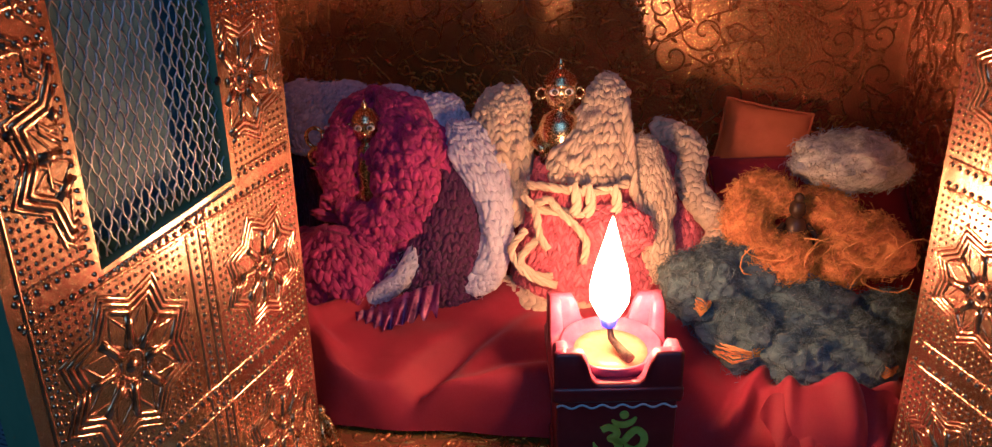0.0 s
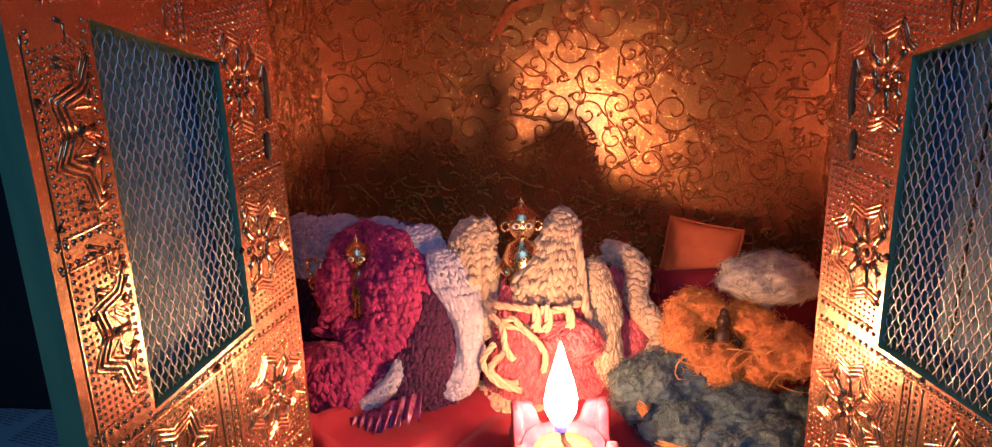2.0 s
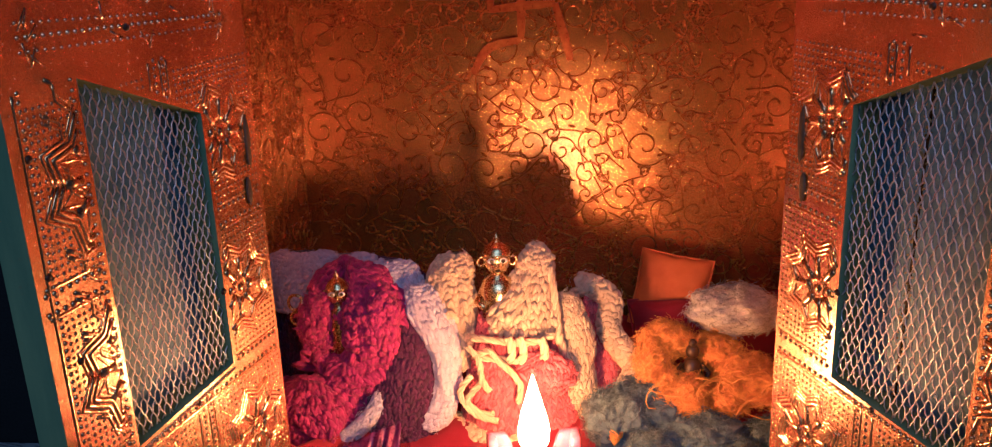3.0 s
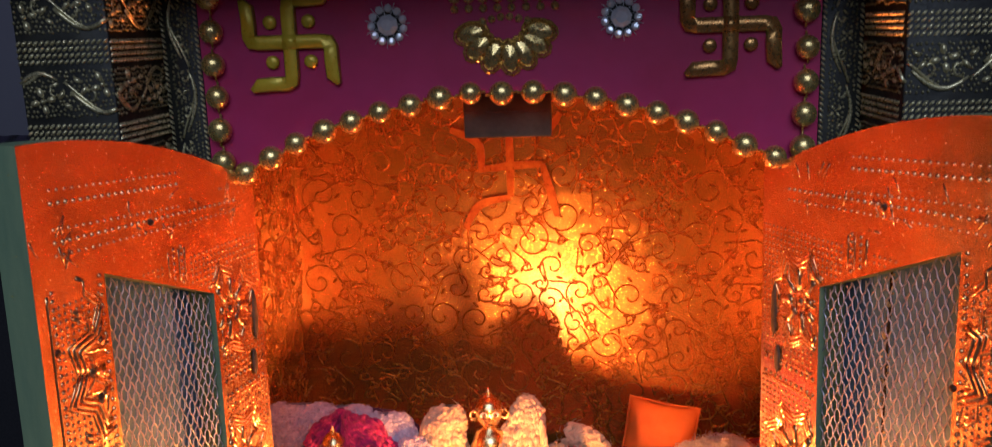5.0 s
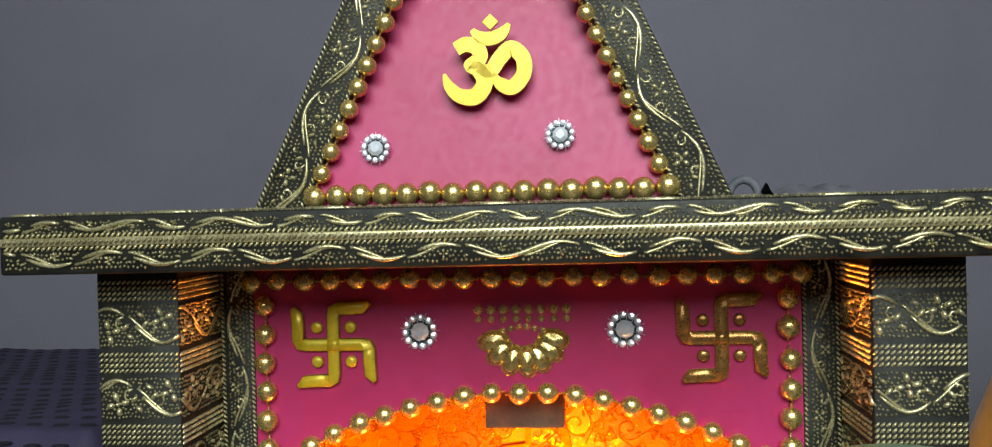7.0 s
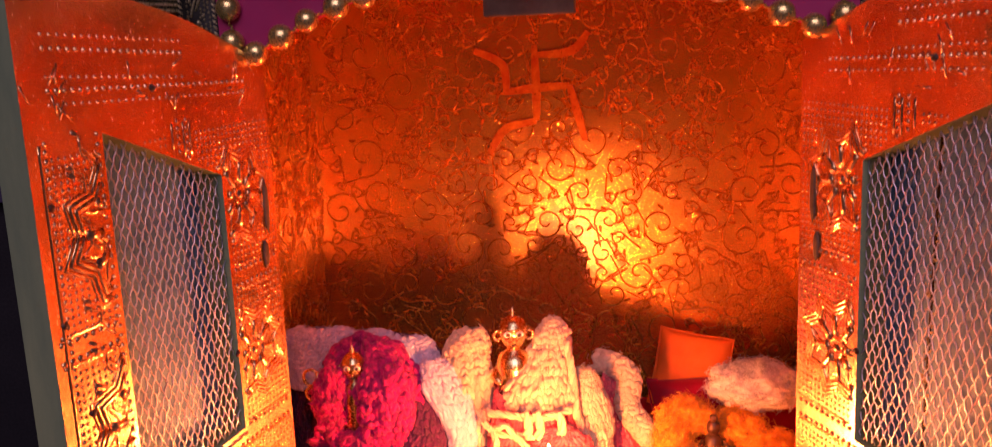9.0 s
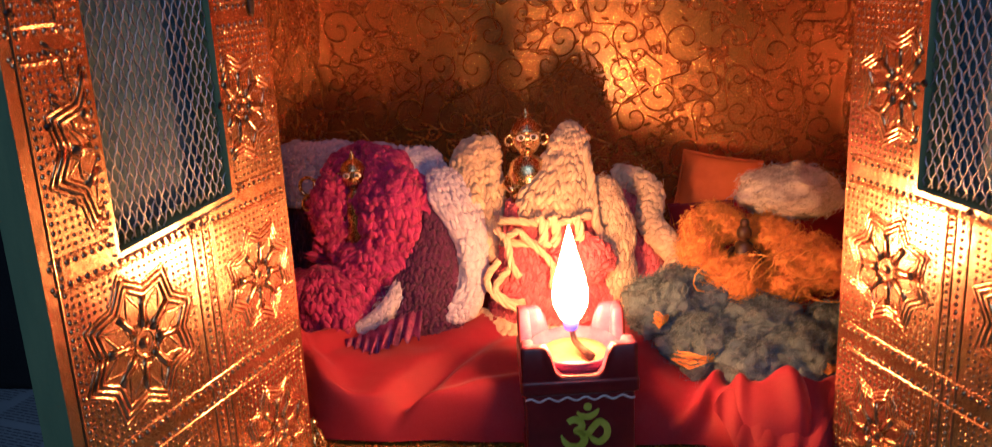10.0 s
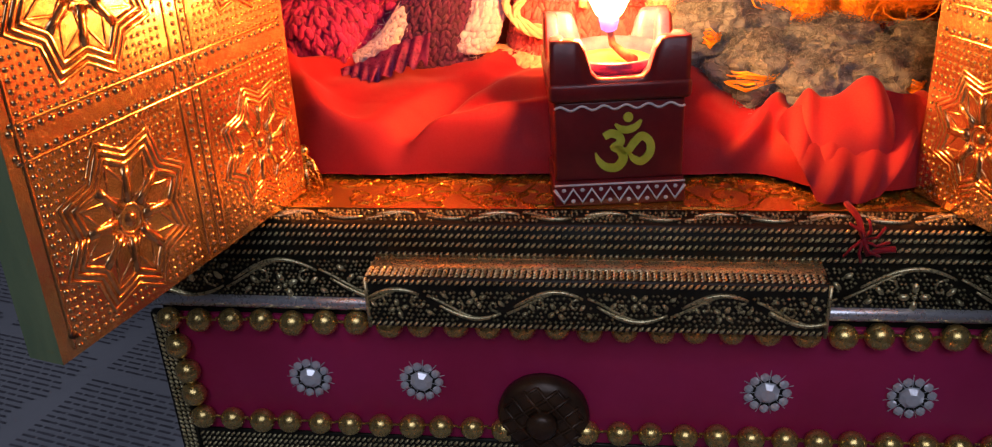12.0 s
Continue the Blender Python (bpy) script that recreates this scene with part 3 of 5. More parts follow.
def rhinestone(x, y, z, parent, size=1.0, lean=0.0):
    part("rhinestone_flower", STONE, None, parent, "clear rhinestone flower with a faceted centre", Matrix.Translation((x, y, z)) @ Matrix.Rotation(lean, 4, "X") @ Matrix.Rotation(rng.uniform(0, 1), 4, "Y") @ Matrix.Scale(size, 4))


for x in (-0.107, -0.065, 0.0575, 0.105):
    rhinestone(x, -0.0207, 0.0075, drawer)

o = M()
mk = Matrix.Translation((-0.0205, -0.0205, -0.004)) @ Matrix.Rotation(math.pi / 2, 4, "X")
o.lathe([(0.0163, 0), (0.0167, 0.003), (0.0155, 0.0058), (0.012, 0.0075), (0.007, 0.0078), (0.0055, 0.0075)], mk, 36)
o.lathe([(0.0056, 0.007), (0.0054, 0.0105), (0.004, 0.012), (0.0005, 0.0124)], mk, 24)
for k in range(6):
    off = -0.0125 + 0.005 * k
    hw = math.sqrt(max(0, 0.0145 ** 2 - off ** 2))
    for dx, dy in ((0.8, 0.6), (0.6, -0.8)):
        pts = [(off * dy + t * hw * dx, -off * dx + t * hw * dy) for t in (-1, -0.5, 0, 0.5, 1)]
        pts = [(a, b, 0.0081 if math.hypot(a, b) < 0.0115 else 0.0068) for a, b in pts]
        o.tube([mk @ Vector(p) for p in pts], 0.0007, 4)
part("drawer_knob", o, knob_mat, drawer, "round dark brown knob with a crosshatched face")

# columns
COLX, COLW, COLF = 0.1505, 0.034, -0.041
for sx in (-1, 1):
    o = M()
    x0, x1 = sx * COLX - COLW / 2, sx * COLX + COLW / 2
    o.box(x0, x1, COLF, 0.003, 0.073, 0.425, b=0.0008)
    z = 0.0745
    while z + 0.031 < 0.43:
        m = plane_at((x0, COLF - 0.0001, z), X, Z)
        vine_strip(o, m, COLW, 0.0185, rng, 1, 0.045, False)
        for v in (0.0200, 0.0222, 0.0244, 0.0266):
            rope_row(o, m, 0, COLW, v)
        xi = sx * COLX - sx * (COLW / 2 + 0.0001)
        mi = plane_at((xi, COLF if sx < 0 else 0.003, z), (0, 1 if sx < 0 else -1, 0), Z)
        vine_strip(o, mi, 0.044, 0.0185, rng, 1, 0.045, False)
        for v in (0.0200, 0.0222, 0.0244, 0.0266):
            rope_row(o, mi, 0, 0.044, v)
        z += 0.029
    part("column", o, [black, antique, worn], shrine, "square column clad in dark metal with pale embossed vines")
    # inner frame strip between the column and the panel
    o = M()
    a, b = sorted((sx * 0.1330, sx * 0.1175))
    o.box(a, b, -0.0015, 0.004, 0.073, 0.425, b=0.0006)
    vine_strip(o, plane_at((b, -0.0016, 0.0745), Z, (-1, 0, 0)), 0.349, 0.0155, rng, 1, 0.055)
    part("door_jamb", o, [black, antique, worn], shrine, "dark embossed frame strip")

# arched panel
def arch_z(x):
    return 0.3335 + 0.0335 * (1 - (x / 0.112) ** 2)


o = M()
n = 40
outline = [(-0.1175, 0.4255), (-0.1175, 0.331)] + [(-0.112 + 0.224 * i / n, arch_z(-0.112 + 0.224 * i / n)) for i in range(n + 1)] + [(0.1175, 0.331), (0.1175, 0.4255)]
top = [(-0.1175 + 0.235 * i / (len(outline) - 3), 0.4255) for i in range(len(outline) - 2)]
low = outline[1:-1]
mp = plane_at((0, 0, 0), X, Z)
for d, rev in ((0.0012, False), (-0.005, True)):
    vs = [mp @ Vector((u, v, d)) for u, v in low] + [mp @ Vector((low[i][0], 0.4255, d)) for i in range(len(low))]
    k = len(low)
    fs = [(i, i + 1, k + i + 1, k + i) for i in range(k - 1)]
    o.add(vs, [f[::-1] for f in fs] if rev else fs)
vs = [mp @ Vector((u, v, d)) for d in (0.0012, -0.005) for u, v in low]
o.add(vs, [(i, k + i, k + i + 1, i + 1) for i in range(k - 1)])
panel = part("arch_panel", welded(o), pink, shrine, "glossy magenta arched panel over the doorway", smooth=False)
bead_row(line((-0.1175, 0.4165), (0.1175, 0.4165), 0.01175), -0.0035, panel, rng)
for sx in (-1, 1):
    bead_row(line((sx * 0.112, 0.4060), (sx * 0.112, 0.343), 0.0119), -0.0035, panel, rng)
arc = []
steps = 2000
acc = 0.0119
px = None
for i in range(steps + 1):
    x = -0.1135 + 0.227 * i / steps
    p = (x, arch_z(x))
    if px:
        acc += math.dist(p, px)
    px = p
    if acc >= 0.01185:
        arc.append(p)
        acc = 0.0
bead_row(arc, -0.0035, panel, rng)
for x in (-0.0435, 0.0445):
    rhinestone(x, -0.0015, 0.3935, panel, 0.95)


def swastika(x, z, mat, name_label):
    """The gilt four-armed auspicious emblem with curled ends and four dots."""
    o = M()
    s = 0.0175
    m = plane_at((x, -0.0012, z), X, Z)
    for q in range(4):
        r = Matrix.Rotation(q * math.pi / 2, 4, "Z")
        path = [(0, 0), (0, 0.35), (0, 0.7), (0.02, 0.86), (0.12, 0.90), (0.45, 0.90), (0.75, 0.92), (0.93, 1.03)]
        n = len(path)
        left, right = [], []
        for i, (a, b) in enumerate(path):
            c, d = path[max(0, i - 1)], path[min(n - 1, i + 1)]
            t = Vector((d[0] - c[0], d[1] - c[1])).normalized()
            w = 0.16 * (0.35 if i == n - 1 else 1)
            left.append((a - t.y * w, b + t.x * w))
            right.append((a + t.y * w, b - t.x * w))
        pts = left + right[::-1]
        prof = [(u * s, v * s) for u, v in pts]
        vs = [m @ r @ Vector((u, v, h)) for h in (0, 0.0020) for u, v in prof]
        ins = [((a - ca) * 0.86 + ca, (b - cb) * 0.86 + cb) for (a, b), (ca, cb) in zip([(u * s, v * s) for u, v in pts], [(path[i][0] * s, path[i][1] * s) for i in list(range(n)) + list(range(n - 1, -1, -1))])]
        vs += [m @ r @ Vector((u, v, 0.0027)) for u, v in ins]
        N = 2 * n
        o.add(vs, [(i, (i + 1) % N, N + (i + 1) % N, N + i) for i in range(N)], 1)
        o.add(vs, [(N + i, N + (i + 1) % N, 2 * N + (i + 1) % N, 2 * N + i) for i in range(N)], 1)
        o.add(vs, [(2 * N + i, 2 * N + i + 1, 2 * N + N - 2 - i, 2 * N + N - 1 - i) for i in range(n - 1)])
        d = M()
        d.lathe([(0.0026, 0), (0.0026, 0.0016), (0.0017, 0.0022)], m @ r @ Matrix.Translation((0.43 * s, 0.43 * s, 0)), 12)
        part("emblem_dot", d, mat, panel)
    o.prism([(-0.16 * s, -0.16 * s), (0.16 * s, -0.16 * s), (0.16 * s, 0.16 * s), (-0.16 * s, 0.16 * s)], 0.0, 0.0028, m, 0)
    part("auspicious_emblem", welded(o), [mat, gilt_side], panel, name_label)


swastika(-0.0815, 0.3885, yellow, "yellow gilt four-armed emblem with dots")
swastika(0.0845, 0.3895, copper_gilt, "copper-toned four-armed emblem with dots")

# jewel over the arch: a row of small beads and a fan of drops
o = M()
mj = plane_at((0.0012, -0.0013, 0.3925), X, Z)
for i in range(8):
    u = -0.019 + 0.0054 * i
    o.dome(spot(mj, u, 0.0100), 0.0024, 0.0024, 0.0024, 0, 8)
    o.dome(spot(mj, u, 0.0060), 0.0018, 0.0018, 0.0018, 0, 8)
for i in range(6):
    o.dome(spot(mj, -0.0085 + 0.0034 * i, 0.003 - 0.0008 * abs(i - 2.5)), 0.0017, 0.0017, 0.0016, 0, 8)
for i, a in enumerate((-168, -140, -112, -84 + 1, -60, -34, -10)):
    a = math.radians(a)
    d = 0.0115
    o.dome(spot(mj, d * math.cos(a) * 1.15, -0.001 + d * math.sin(a), a), 0.0064, 0.0040, 0.0036, 0, 12)
    o.tube([mj @ spot(Matrix.Identity(4), d * math.cos(a) * 1.15, -0.001 + d * math.sin(a), a) @ Vector((0.0068 * math.cos(b), 0.0044 * math.sin(b), 0.0004)) for b in [k * 0.52 for k in range(12)]], 0.0005, 4, 0, True)
part("fan_jewel", o, gold_bead, panel, "gold fan-shaped jewel of faceted drops", smooth=False)

# catch block behind the arch
o = M()
o.box(-0.0175, 0.0175, 0.012, 0.03, 0.348, 0.3585, b=0.0006)
o.box(-0.0175, 0.0175, 0.012, 0.03, 0.3585, 0.415)
part("door_catch", o, raw_wood, shrine, "bare brown wooden catch block", smooth=False)

# cornice shelf
o = M()
SF = -0.068
o.box(-0.190, 0.190, SF, 0.235, 0.4255, 0.4475, b=0.0010)
vine_strip(o, plane_at((-0.188, SF - 0.0001, 0.4265), X, Z), 0.376, 0.0095, rng, 1, 0.062, False)
o.box(-0.1895, 0.1895, SF - 0.0012, SF + 0.001, 0.4360, 0.4392, 1, None, 0.0006)
for v in (0.4352, 0.4376, 0.4400):
    rope_row(o, plane_at((-0.188, SF - (0.0013 if v == 0.4376 else 0.0003), v), X, Z), 0, 0.376, 0, 1 if v != 0.4376 else 2)
vine_strip(o, plane_at((-0.188, SF + 0.001, 0.4476), X, (0, 1, 0)), 0.376, 0.016, rng, 1, 0.06, False, True)
vine_strip(o, plane_at((-0.188, SF - 0.0001, 0.4398), X, Z), 0.376, 0.0074, rng, 1, 0.05, False, True)
part("cornice_shelf", o, [black, antique, worn], shrine, "overhanging cornice shelf wrapped in embossed metal")

# spire: leaning pyramid face with clad edges
GX, GY, GH = -0.0085, -0.036, 0.235
tilt = math.radians(4)
spire_up = Vector((0, math.sin(tilt), math.cos(tilt)))
mg = plane_at((GX, GY, 0.4475), X, spire_up)
HB = 0.0935
apex = 0.212
o = M()
dep = 0.17
b0 = [mg @ Vector((-HB, 0, 0)), mg @ Vector((HB, 0, 0))]
vs = [b0[0], b0[1], b0[1] + Vector((0, dep, 0)), b0[0] + Vector((0, dep, 0)), mg @ Vector((0, apex, 0)) + Vector((0, 0.02, 0))]
o.add(vs, [(0, 1, 4), (1, 2, 4), (2, 3, 4), (3, 0, 4), (3, 2, 1, 0)])
spire = part("spire", o, pink, shrine, "glossy pink tapering spire front", smooth=False)
for sx in (-1, 1):
    o = M()
    e = math.atan2(apex, HB)
    ln = math.hypot(apex, HB)
    foot = mg @ Vector((sx * HB, 0, 0.0))
    along = (mg.to_3x3() @ Vector((-sx * HB, apex, 0))).normalized()
    across = (mg.to_3x3() @ Vector((-sx * apex, -HB, 0))).normalized()
    w = 0.0185
    if sx < 0:
        m = plane_at(foot + Vector((0, -0.0032, 0)) - along * 0.006, along, -across)
        v0 = -w
    else:
        m = plane_at(foot + Vector((0, -0.0032, 0)) - along * 0.006, along, across)
        v0 = 0.0
    o.box(0, ln - 0.012, v0, v0 + w, -0.0045, 0, m=m, b=0.0006)
    vine_strip(o, m @ Matrix.Translation((0, v0, 0.0001)), ln - 0.012, w, rng, 1, 0.055)
    part("spire_edge", o, [black, antique, worn], spire, "sloping edge strip with an embossed vine")
for sx in (-1, 1):
    a = mg @ Vector((sx * (HB - 0.024), 0.0055, 0))
    b = mg @ Vector((sx * 0.006, 0.0055 + apex * (HB - 0.024 - 0.006) / HB, 0))
    n = int((b - a).length / 0.0088)
    for i in range(n + 1):
        p = a + (b - a) * i / n
        at = Matrix.Translation(p + Vector((0, -0.0025, 0))) @ Matrix.Rotation(-sx * -1.17 + rng.uniform(-.1, .1), 4, "Y") @ Matrix.Scale(0.82 * rng.uniform(0.95, 1.05), 4)
        part("bead", BEAD, None, spire, at=at)
bead_row([(GX + x, z) for x, z in line((-0.069, 0.4525), (0.069, 0.4525), 0.0092)], GY - 0.0025, spire, rng)
for x, z in ((-0.0445, 0.0235), (0.0285, 0.0265)):
    p = mg @ Vector((x, z, 0.0003))
    rhinestone(p.x, p.y, p.z, spire, 0.72, -tilt)


OM_THREE = [(-0.62, 0.42, 0.9), (-0.40, 0.52, 1.0), (-0.16, 0.42, 1.0), (-0.12, 0.20, 1.0), (-0.34, 0.06, 0.8), (-0.14, -0.04, 1.0), (-0.02, -0.32, 1.1), (-0.22, -0.60, 1.1), (-0.55, -0.58, 0.95), (-0.78, -0.36, 0.7), (-0.88, -0.10, 0.2)]
OM_TAIL = [(-0.16, 0.02, 0.7), (0.10, -0.08, 0.9), (0.30, 0.18, 1.0), (0.55, 0.40, 1.0), (0.80, 0.18, 1.0), (0.80, -0.18, 1.0), (0.55, -0.44, 1.0), (0.30, -0.34, 0.8), (0.16, -0.14, 0.3)]
OM_MOON = [(-0.28, 0.82, 0.3), (-0.10, 0.66, 0.8), (0.12, 0.62, 0.9), (0.36, 0.72, 0.8), (0.52, 0.92, 0.3)]


def om_sign(m, s, width, height, mats, parent, label, dot):
    o = M()
    for path in (OM_THREE, OM_TAIL, OM_MOON):
        stroke(o, m, [(u * s, v * s, w) for u, v, w in smooth_path(path)], width, height)
    if dot == "diamond":
        o.prism([(0.12 * s + a * s, 0.98 * s + b * s) for a, b in ((0, -0.17), (0.17, 0), (0, 0.17), (-0.17, 0))], 0, height, m, 0)
    else:
        o.lathe([(0.16 * s, 0), (0.15 * s, height)], m @ Matrix.Translation((0.12 * s, 1.02 * s, 0)), 12)
    part("om_sign", o, mats, parent, label, smooth=False)


om_sign(mg @ Matrix.Translation((0.0000, 0.0535, 0.0004)), 0.0185, 0.0030, 0.0022, [yellow, gilt_side], spire, "raised yellow gilt Om sign", "diamond")

# ---------------------------------------------------------------- doors
def clipped(o, m, pts, r, inside, closed=False, dots=0.0):
    """A thin ridge along pts, or a row of dots, left out where the foil ends."""
    loop = list(pts) + ([pts[0]] if closed else [])
    run = []
    for k, (a, b) in enumerate(zip(loop[:-1], loop[1:])):
        n = max(1, round(math.dist(a, b) / (dots or 0.0030)))
        q = [(a[0] + (b[0] - a[0]) * i / n, a[1] + (b[1] - a[1]) * i / n) for i in range(n + 1)]
        for p in q[:-1] + (q[-1:] if k == len(loop) - 2 else []):
            if dots:
                if inside(*p):
                    o.dome(spot(m, *p), r, r, r * 0.65, 0, 7)
            elif inside(*p):
                run.append(p)
            else:
                if len(run) > 1:
                    ridge(o, m, run, r)
                run = []
    if len(run) > 1:
        ridge(o, m, run, r)


def star(o, m, cu, cv, r, inside):
    """An eight-petalled flower inside a zigzag outline of three thin ridges."""
    at = lambda rad, a: (cu + rad * math.cos(a), cv + rad * math.sin(a))
    if inside(cu, cv):
        o.dome(spot(m, cu, cv), 0.10 * r, 0.10 * r, 0.0010, 0, 10)
    clipped(o, m, [at(0.17 * r, k * 0.524) for k in range(12)], 0.0005, inside, True)
    for k in range(8):
        a = k * math.pi / 4 + 0.12
        clipped(o, m, [at(0.20 * r, a), at(0.62 * r, a)], 0.00125, inside)
        h = a + math.pi / 8
        clipped(o, m, [at(0.24 * r, h), at(0.44 * r, h - 0.30), at(0.74 * r, h), at(0.44 * r, h + 0.30), at(0.24 * r, h)], 0.00042, inside)
    for rr, thick in ((0.82, 0.00095), (0.93, 0.00095), (1.03, 0.0006)):
        pts = [at(r * rr * (1.0 if k % 2 else 0.76), k * math.pi / 8 + 0.12) for k in range(16)]
        clipped(o, m, pts, thick, inside, True)


def door(sx):
    """A leaf with a pierced, wire-meshed window, foil face and teal wooden core; u runs from the hinge, v up."""
    ang = math.radians(14.5 if sx < 0 else 24.0)
    hx = -0.1055 if sx < 0 else 0.1035
    along = Vector((sx * math.sin(ang), -math.cos(ang), 0))
    m = plane_at((hx, -0.003, 0.0745), along, Z)          # normal: away from or towards the doorway
    m = m @ Matrix(((1, -0.022, 0, 0), (0, 1, 0, 0), (0, 0, 1, 0), (0, 0, 0, 1)))   # the leaves hang a little out of square
    # the visible inner face lies on the doorway's side
    nrm = m.to_3x3() @ Vector((0, 0, 1))
    inward = 1.0 if nrm.x * -sx > 0 else -1.0
    W, T = 0.112, 0.0115
    U0 = -0.0015 if sx < 0 else -0.0035
    w0, w1, v0, va, vb = (0.0295, 0.0838, 0.1185, 0.2214, 0.2438) if sx < 0 else (0.0303, 0.0912, 0.1175, 0.2208, 0.2475)
    vl, vr = (0.1226, 0.1190) if sx < 0 else (0.1192, 0.1180)
    zt = lambda u: 0.2600 + 0.0285 * (1 - (1 - min(max(u, 0), W) / W) ** 2)
    win_t = lambda u: va + (vb - va) * (u - w0) / (w1 - w0)
    win_b = lambda u: vl + (vr - vl) * (u - w0) / (w1 - w0)
    o = M()
    us = [U0] + [W * i / 12 for i in range(1, 13)] + [w0, w1]
    us = sorted(set(us))
    P = lambda u, v, d: m @ Vector((u, v, d))
    f0, f1 = 0.0, -inward * T

    def quad(a, b, c, d, slot, flip=False):
        o.add([a, b, c, d], [(3, 2, 1, 0) if flip else (0, 1, 2, 3)], slot)

    for a, b in zip(us[:-1], us[1:]):
        spans = [(lambda u: 0.0, zt)] if b <= w0 + 1e-6 or a >= w1 - 1e-6 else [(lambda u: 0.0, win_b), (win_t, zt)]
        for lo, hi in spans:
            quad(P(a, lo(a), f0), P(b, lo(b), f0), P(b, hi(b), f0), P(a, hi(a), f0), 0, inward < 0)
            quad(P(a, lo(a), f1), P(b, lo(b), f1), P(b, hi(b), f1), P(a, hi(a), f1), 1, inward > 0)
        quad(P(a, 0, f0), P(b, 0, f0), P(b, 0, f1), P(a, 0, f1), 1)
        quad(P(a, zt(a), f0), P(b, zt(b), f0), P(b, zt(b), f1), P(a, zt(a), f1), 1)
    for u in (U0, W):
        quad(P(u, 0, f0), P(u, zt(u), f0), P(u, zt(u), f1), P(u, 0, f1), 1)
    rim = [(w0, win_b(w0)), (w1, win_b(w1)), (w1, win_t(w1)), (w0, win_t(w0))]
    for (a, b), (c, d) in zip(rim, rim[1:] + rim[:1]):
        quad(P(a, b, f0), P(c, d, f0), P(c, d, f1), P(a, b, f1), 1)
    lab = "open door leaf faced in embossed copper-gold foil, teal wooden edge"
    leaf = part("door", welded(o), [foil, green_wood], shrine, lab, smooth=False)
    # embossed relief on the face
    e = M()
    mf = m @ Matrix.Diagonal((1, 1, inward, 1))
    r3 = random.Random(21 + sx)
    def on_foil(u, v, edge=0.0016):
        if not (U0 + edge < u < W - edge and edge < v < 0.246):
            return False
        return not (w0 - edge < u < w1 + edge and win_b(min(max(u, w0), w1)) - edge < v < win_t(min(max(u, w0), w1)) + edge)

    COLS, ROWS_V = ((0.0195, 0.0200), (0.0800, 0.0242)), (0.0262, 0.0888, 0.1505, 0.2125)
    for cu, sr in COLS:
        for cv in ROWS_V:
            star(e, mf, cu, cv, sr, on_foil)
    # stippling that fills each square round its star
    for cu, sr in COLS:
        half = 0.0215 if cu < 0.05 else 0.0255
        for cv in ROWS_V:
            n = int(half / 0.00235)
            for i in range(-n, n + 1):
                for j in range(-n - 2, n + 3):
                    u, v = cu + i * 0.00235, cv + j * 0.00235
                    a = (math.atan2(v - cv, u - cu) - 0.12) % (math.pi / 4)
                    edge = sr * (0.80 + 0.24 * (1 - abs(a / (math.pi / 8) - 1)))
                    if abs(v - cv) < 0.0262 and math.hypot(u - cu, v - cv) > edge and on_foil(u, v):
                        e.dome(spot(mf, u, v), 0.00075, 0.00075, 0.00042, 0, 6)
    # ribbed borders between the squares
    for u in (0.0440, 0.0472, 0.0528, 0.1075):
        clipped(e, mf, [(u, 0.002), (u, 0.246)], 0.00055, on_foil)
    for u in (0.0456, 0.0500, 0.1055):
        clipped(e, mf, [(u, 0.002), (u, 0.246)], 0.0009, on_foil, False, 0.0026)
    for v in (0.0575, 0.1197, 0.1815):
        for dv in (-0.0030, 0.0030):
            clipped(e, mf, [(U0, v + dv), (W, v + dv)], 0.0011, on_foil, False, 0.0031)
        for dv in (-0.0046, 0.0047):
            clipped(e, mf, [(U0, v + dv), (W, v + dv)], 0.00055, on_foil)
    # rows of nail-like dots hem the window
    for k in range(40):
        t = k / 39
        for u, v in ((w0 + (w1 - w0) * t, win_b(w0 + (w1 - w0) * t) - 0.0022), (w1 + 0.0022, vr + (vb - vr) * t)):
            e.dome(spot(mf, u, v), 0.0008, 0.0008, 0.0008, 0, 6)
    # zigzag ribs on the outer strip
    for k in range(9):
        v = 0.127 + k * 0.0135
        for q in (0, 0.0022):
            clipped(e, mf, [(w1 + 0.004, v + q), (w1 + 0.009, v + 0.004 + q), (w1 + 0.009, v + 0.009 + q), (w1 + 0.015, v + 0.012 + q)], 0.0006, on_foil)
    for k, v in enumerate((0.254, 0.258, 0.262, 0.270, 0.274)):
        u0 = 0.012 if v < 0.262 else 0.045
        if v > 0.2515:
            dot_row(e, mf, (u0, v - 0.004), (0.103, v), 0.0030, 0.0007 + 0.0002 * (k % 2))
    for k in range(22):
        u, v = r3.uniform(0.003, 0.109), r3.uniform(0.245, 0.262)
        if v < win_t(min(max(u, w0), w1)) + 0.003 and w0 < u < w1:
            continue
        a = r3.uniform(0, 3.14)
        ridge(e, mf, [(u, v), (u + 0.006 * math.cos(a), v + 0.006 * math.sin(a))], 0.0004)
    part("embossing", e, foil, leaf)
    # nails
    for u, v in ((0.006, 0.262), (0.060, 0.2555), (0.106, 0.225), (0.107, 0.19), (0.101, 0.160), (0.107, 0.006), (0.091, 0.205), (0.052, 0.1175), (0.030, 0.153)):
        nl = M()
        nl.dome(spot(mf, u, v), 0.0014, 0.0014, 0.0009, 0, 8)
        part("nail", nl, knob_mat, leaf)
    # torn strip at the hinge that shows the dark wood
    tr = M()
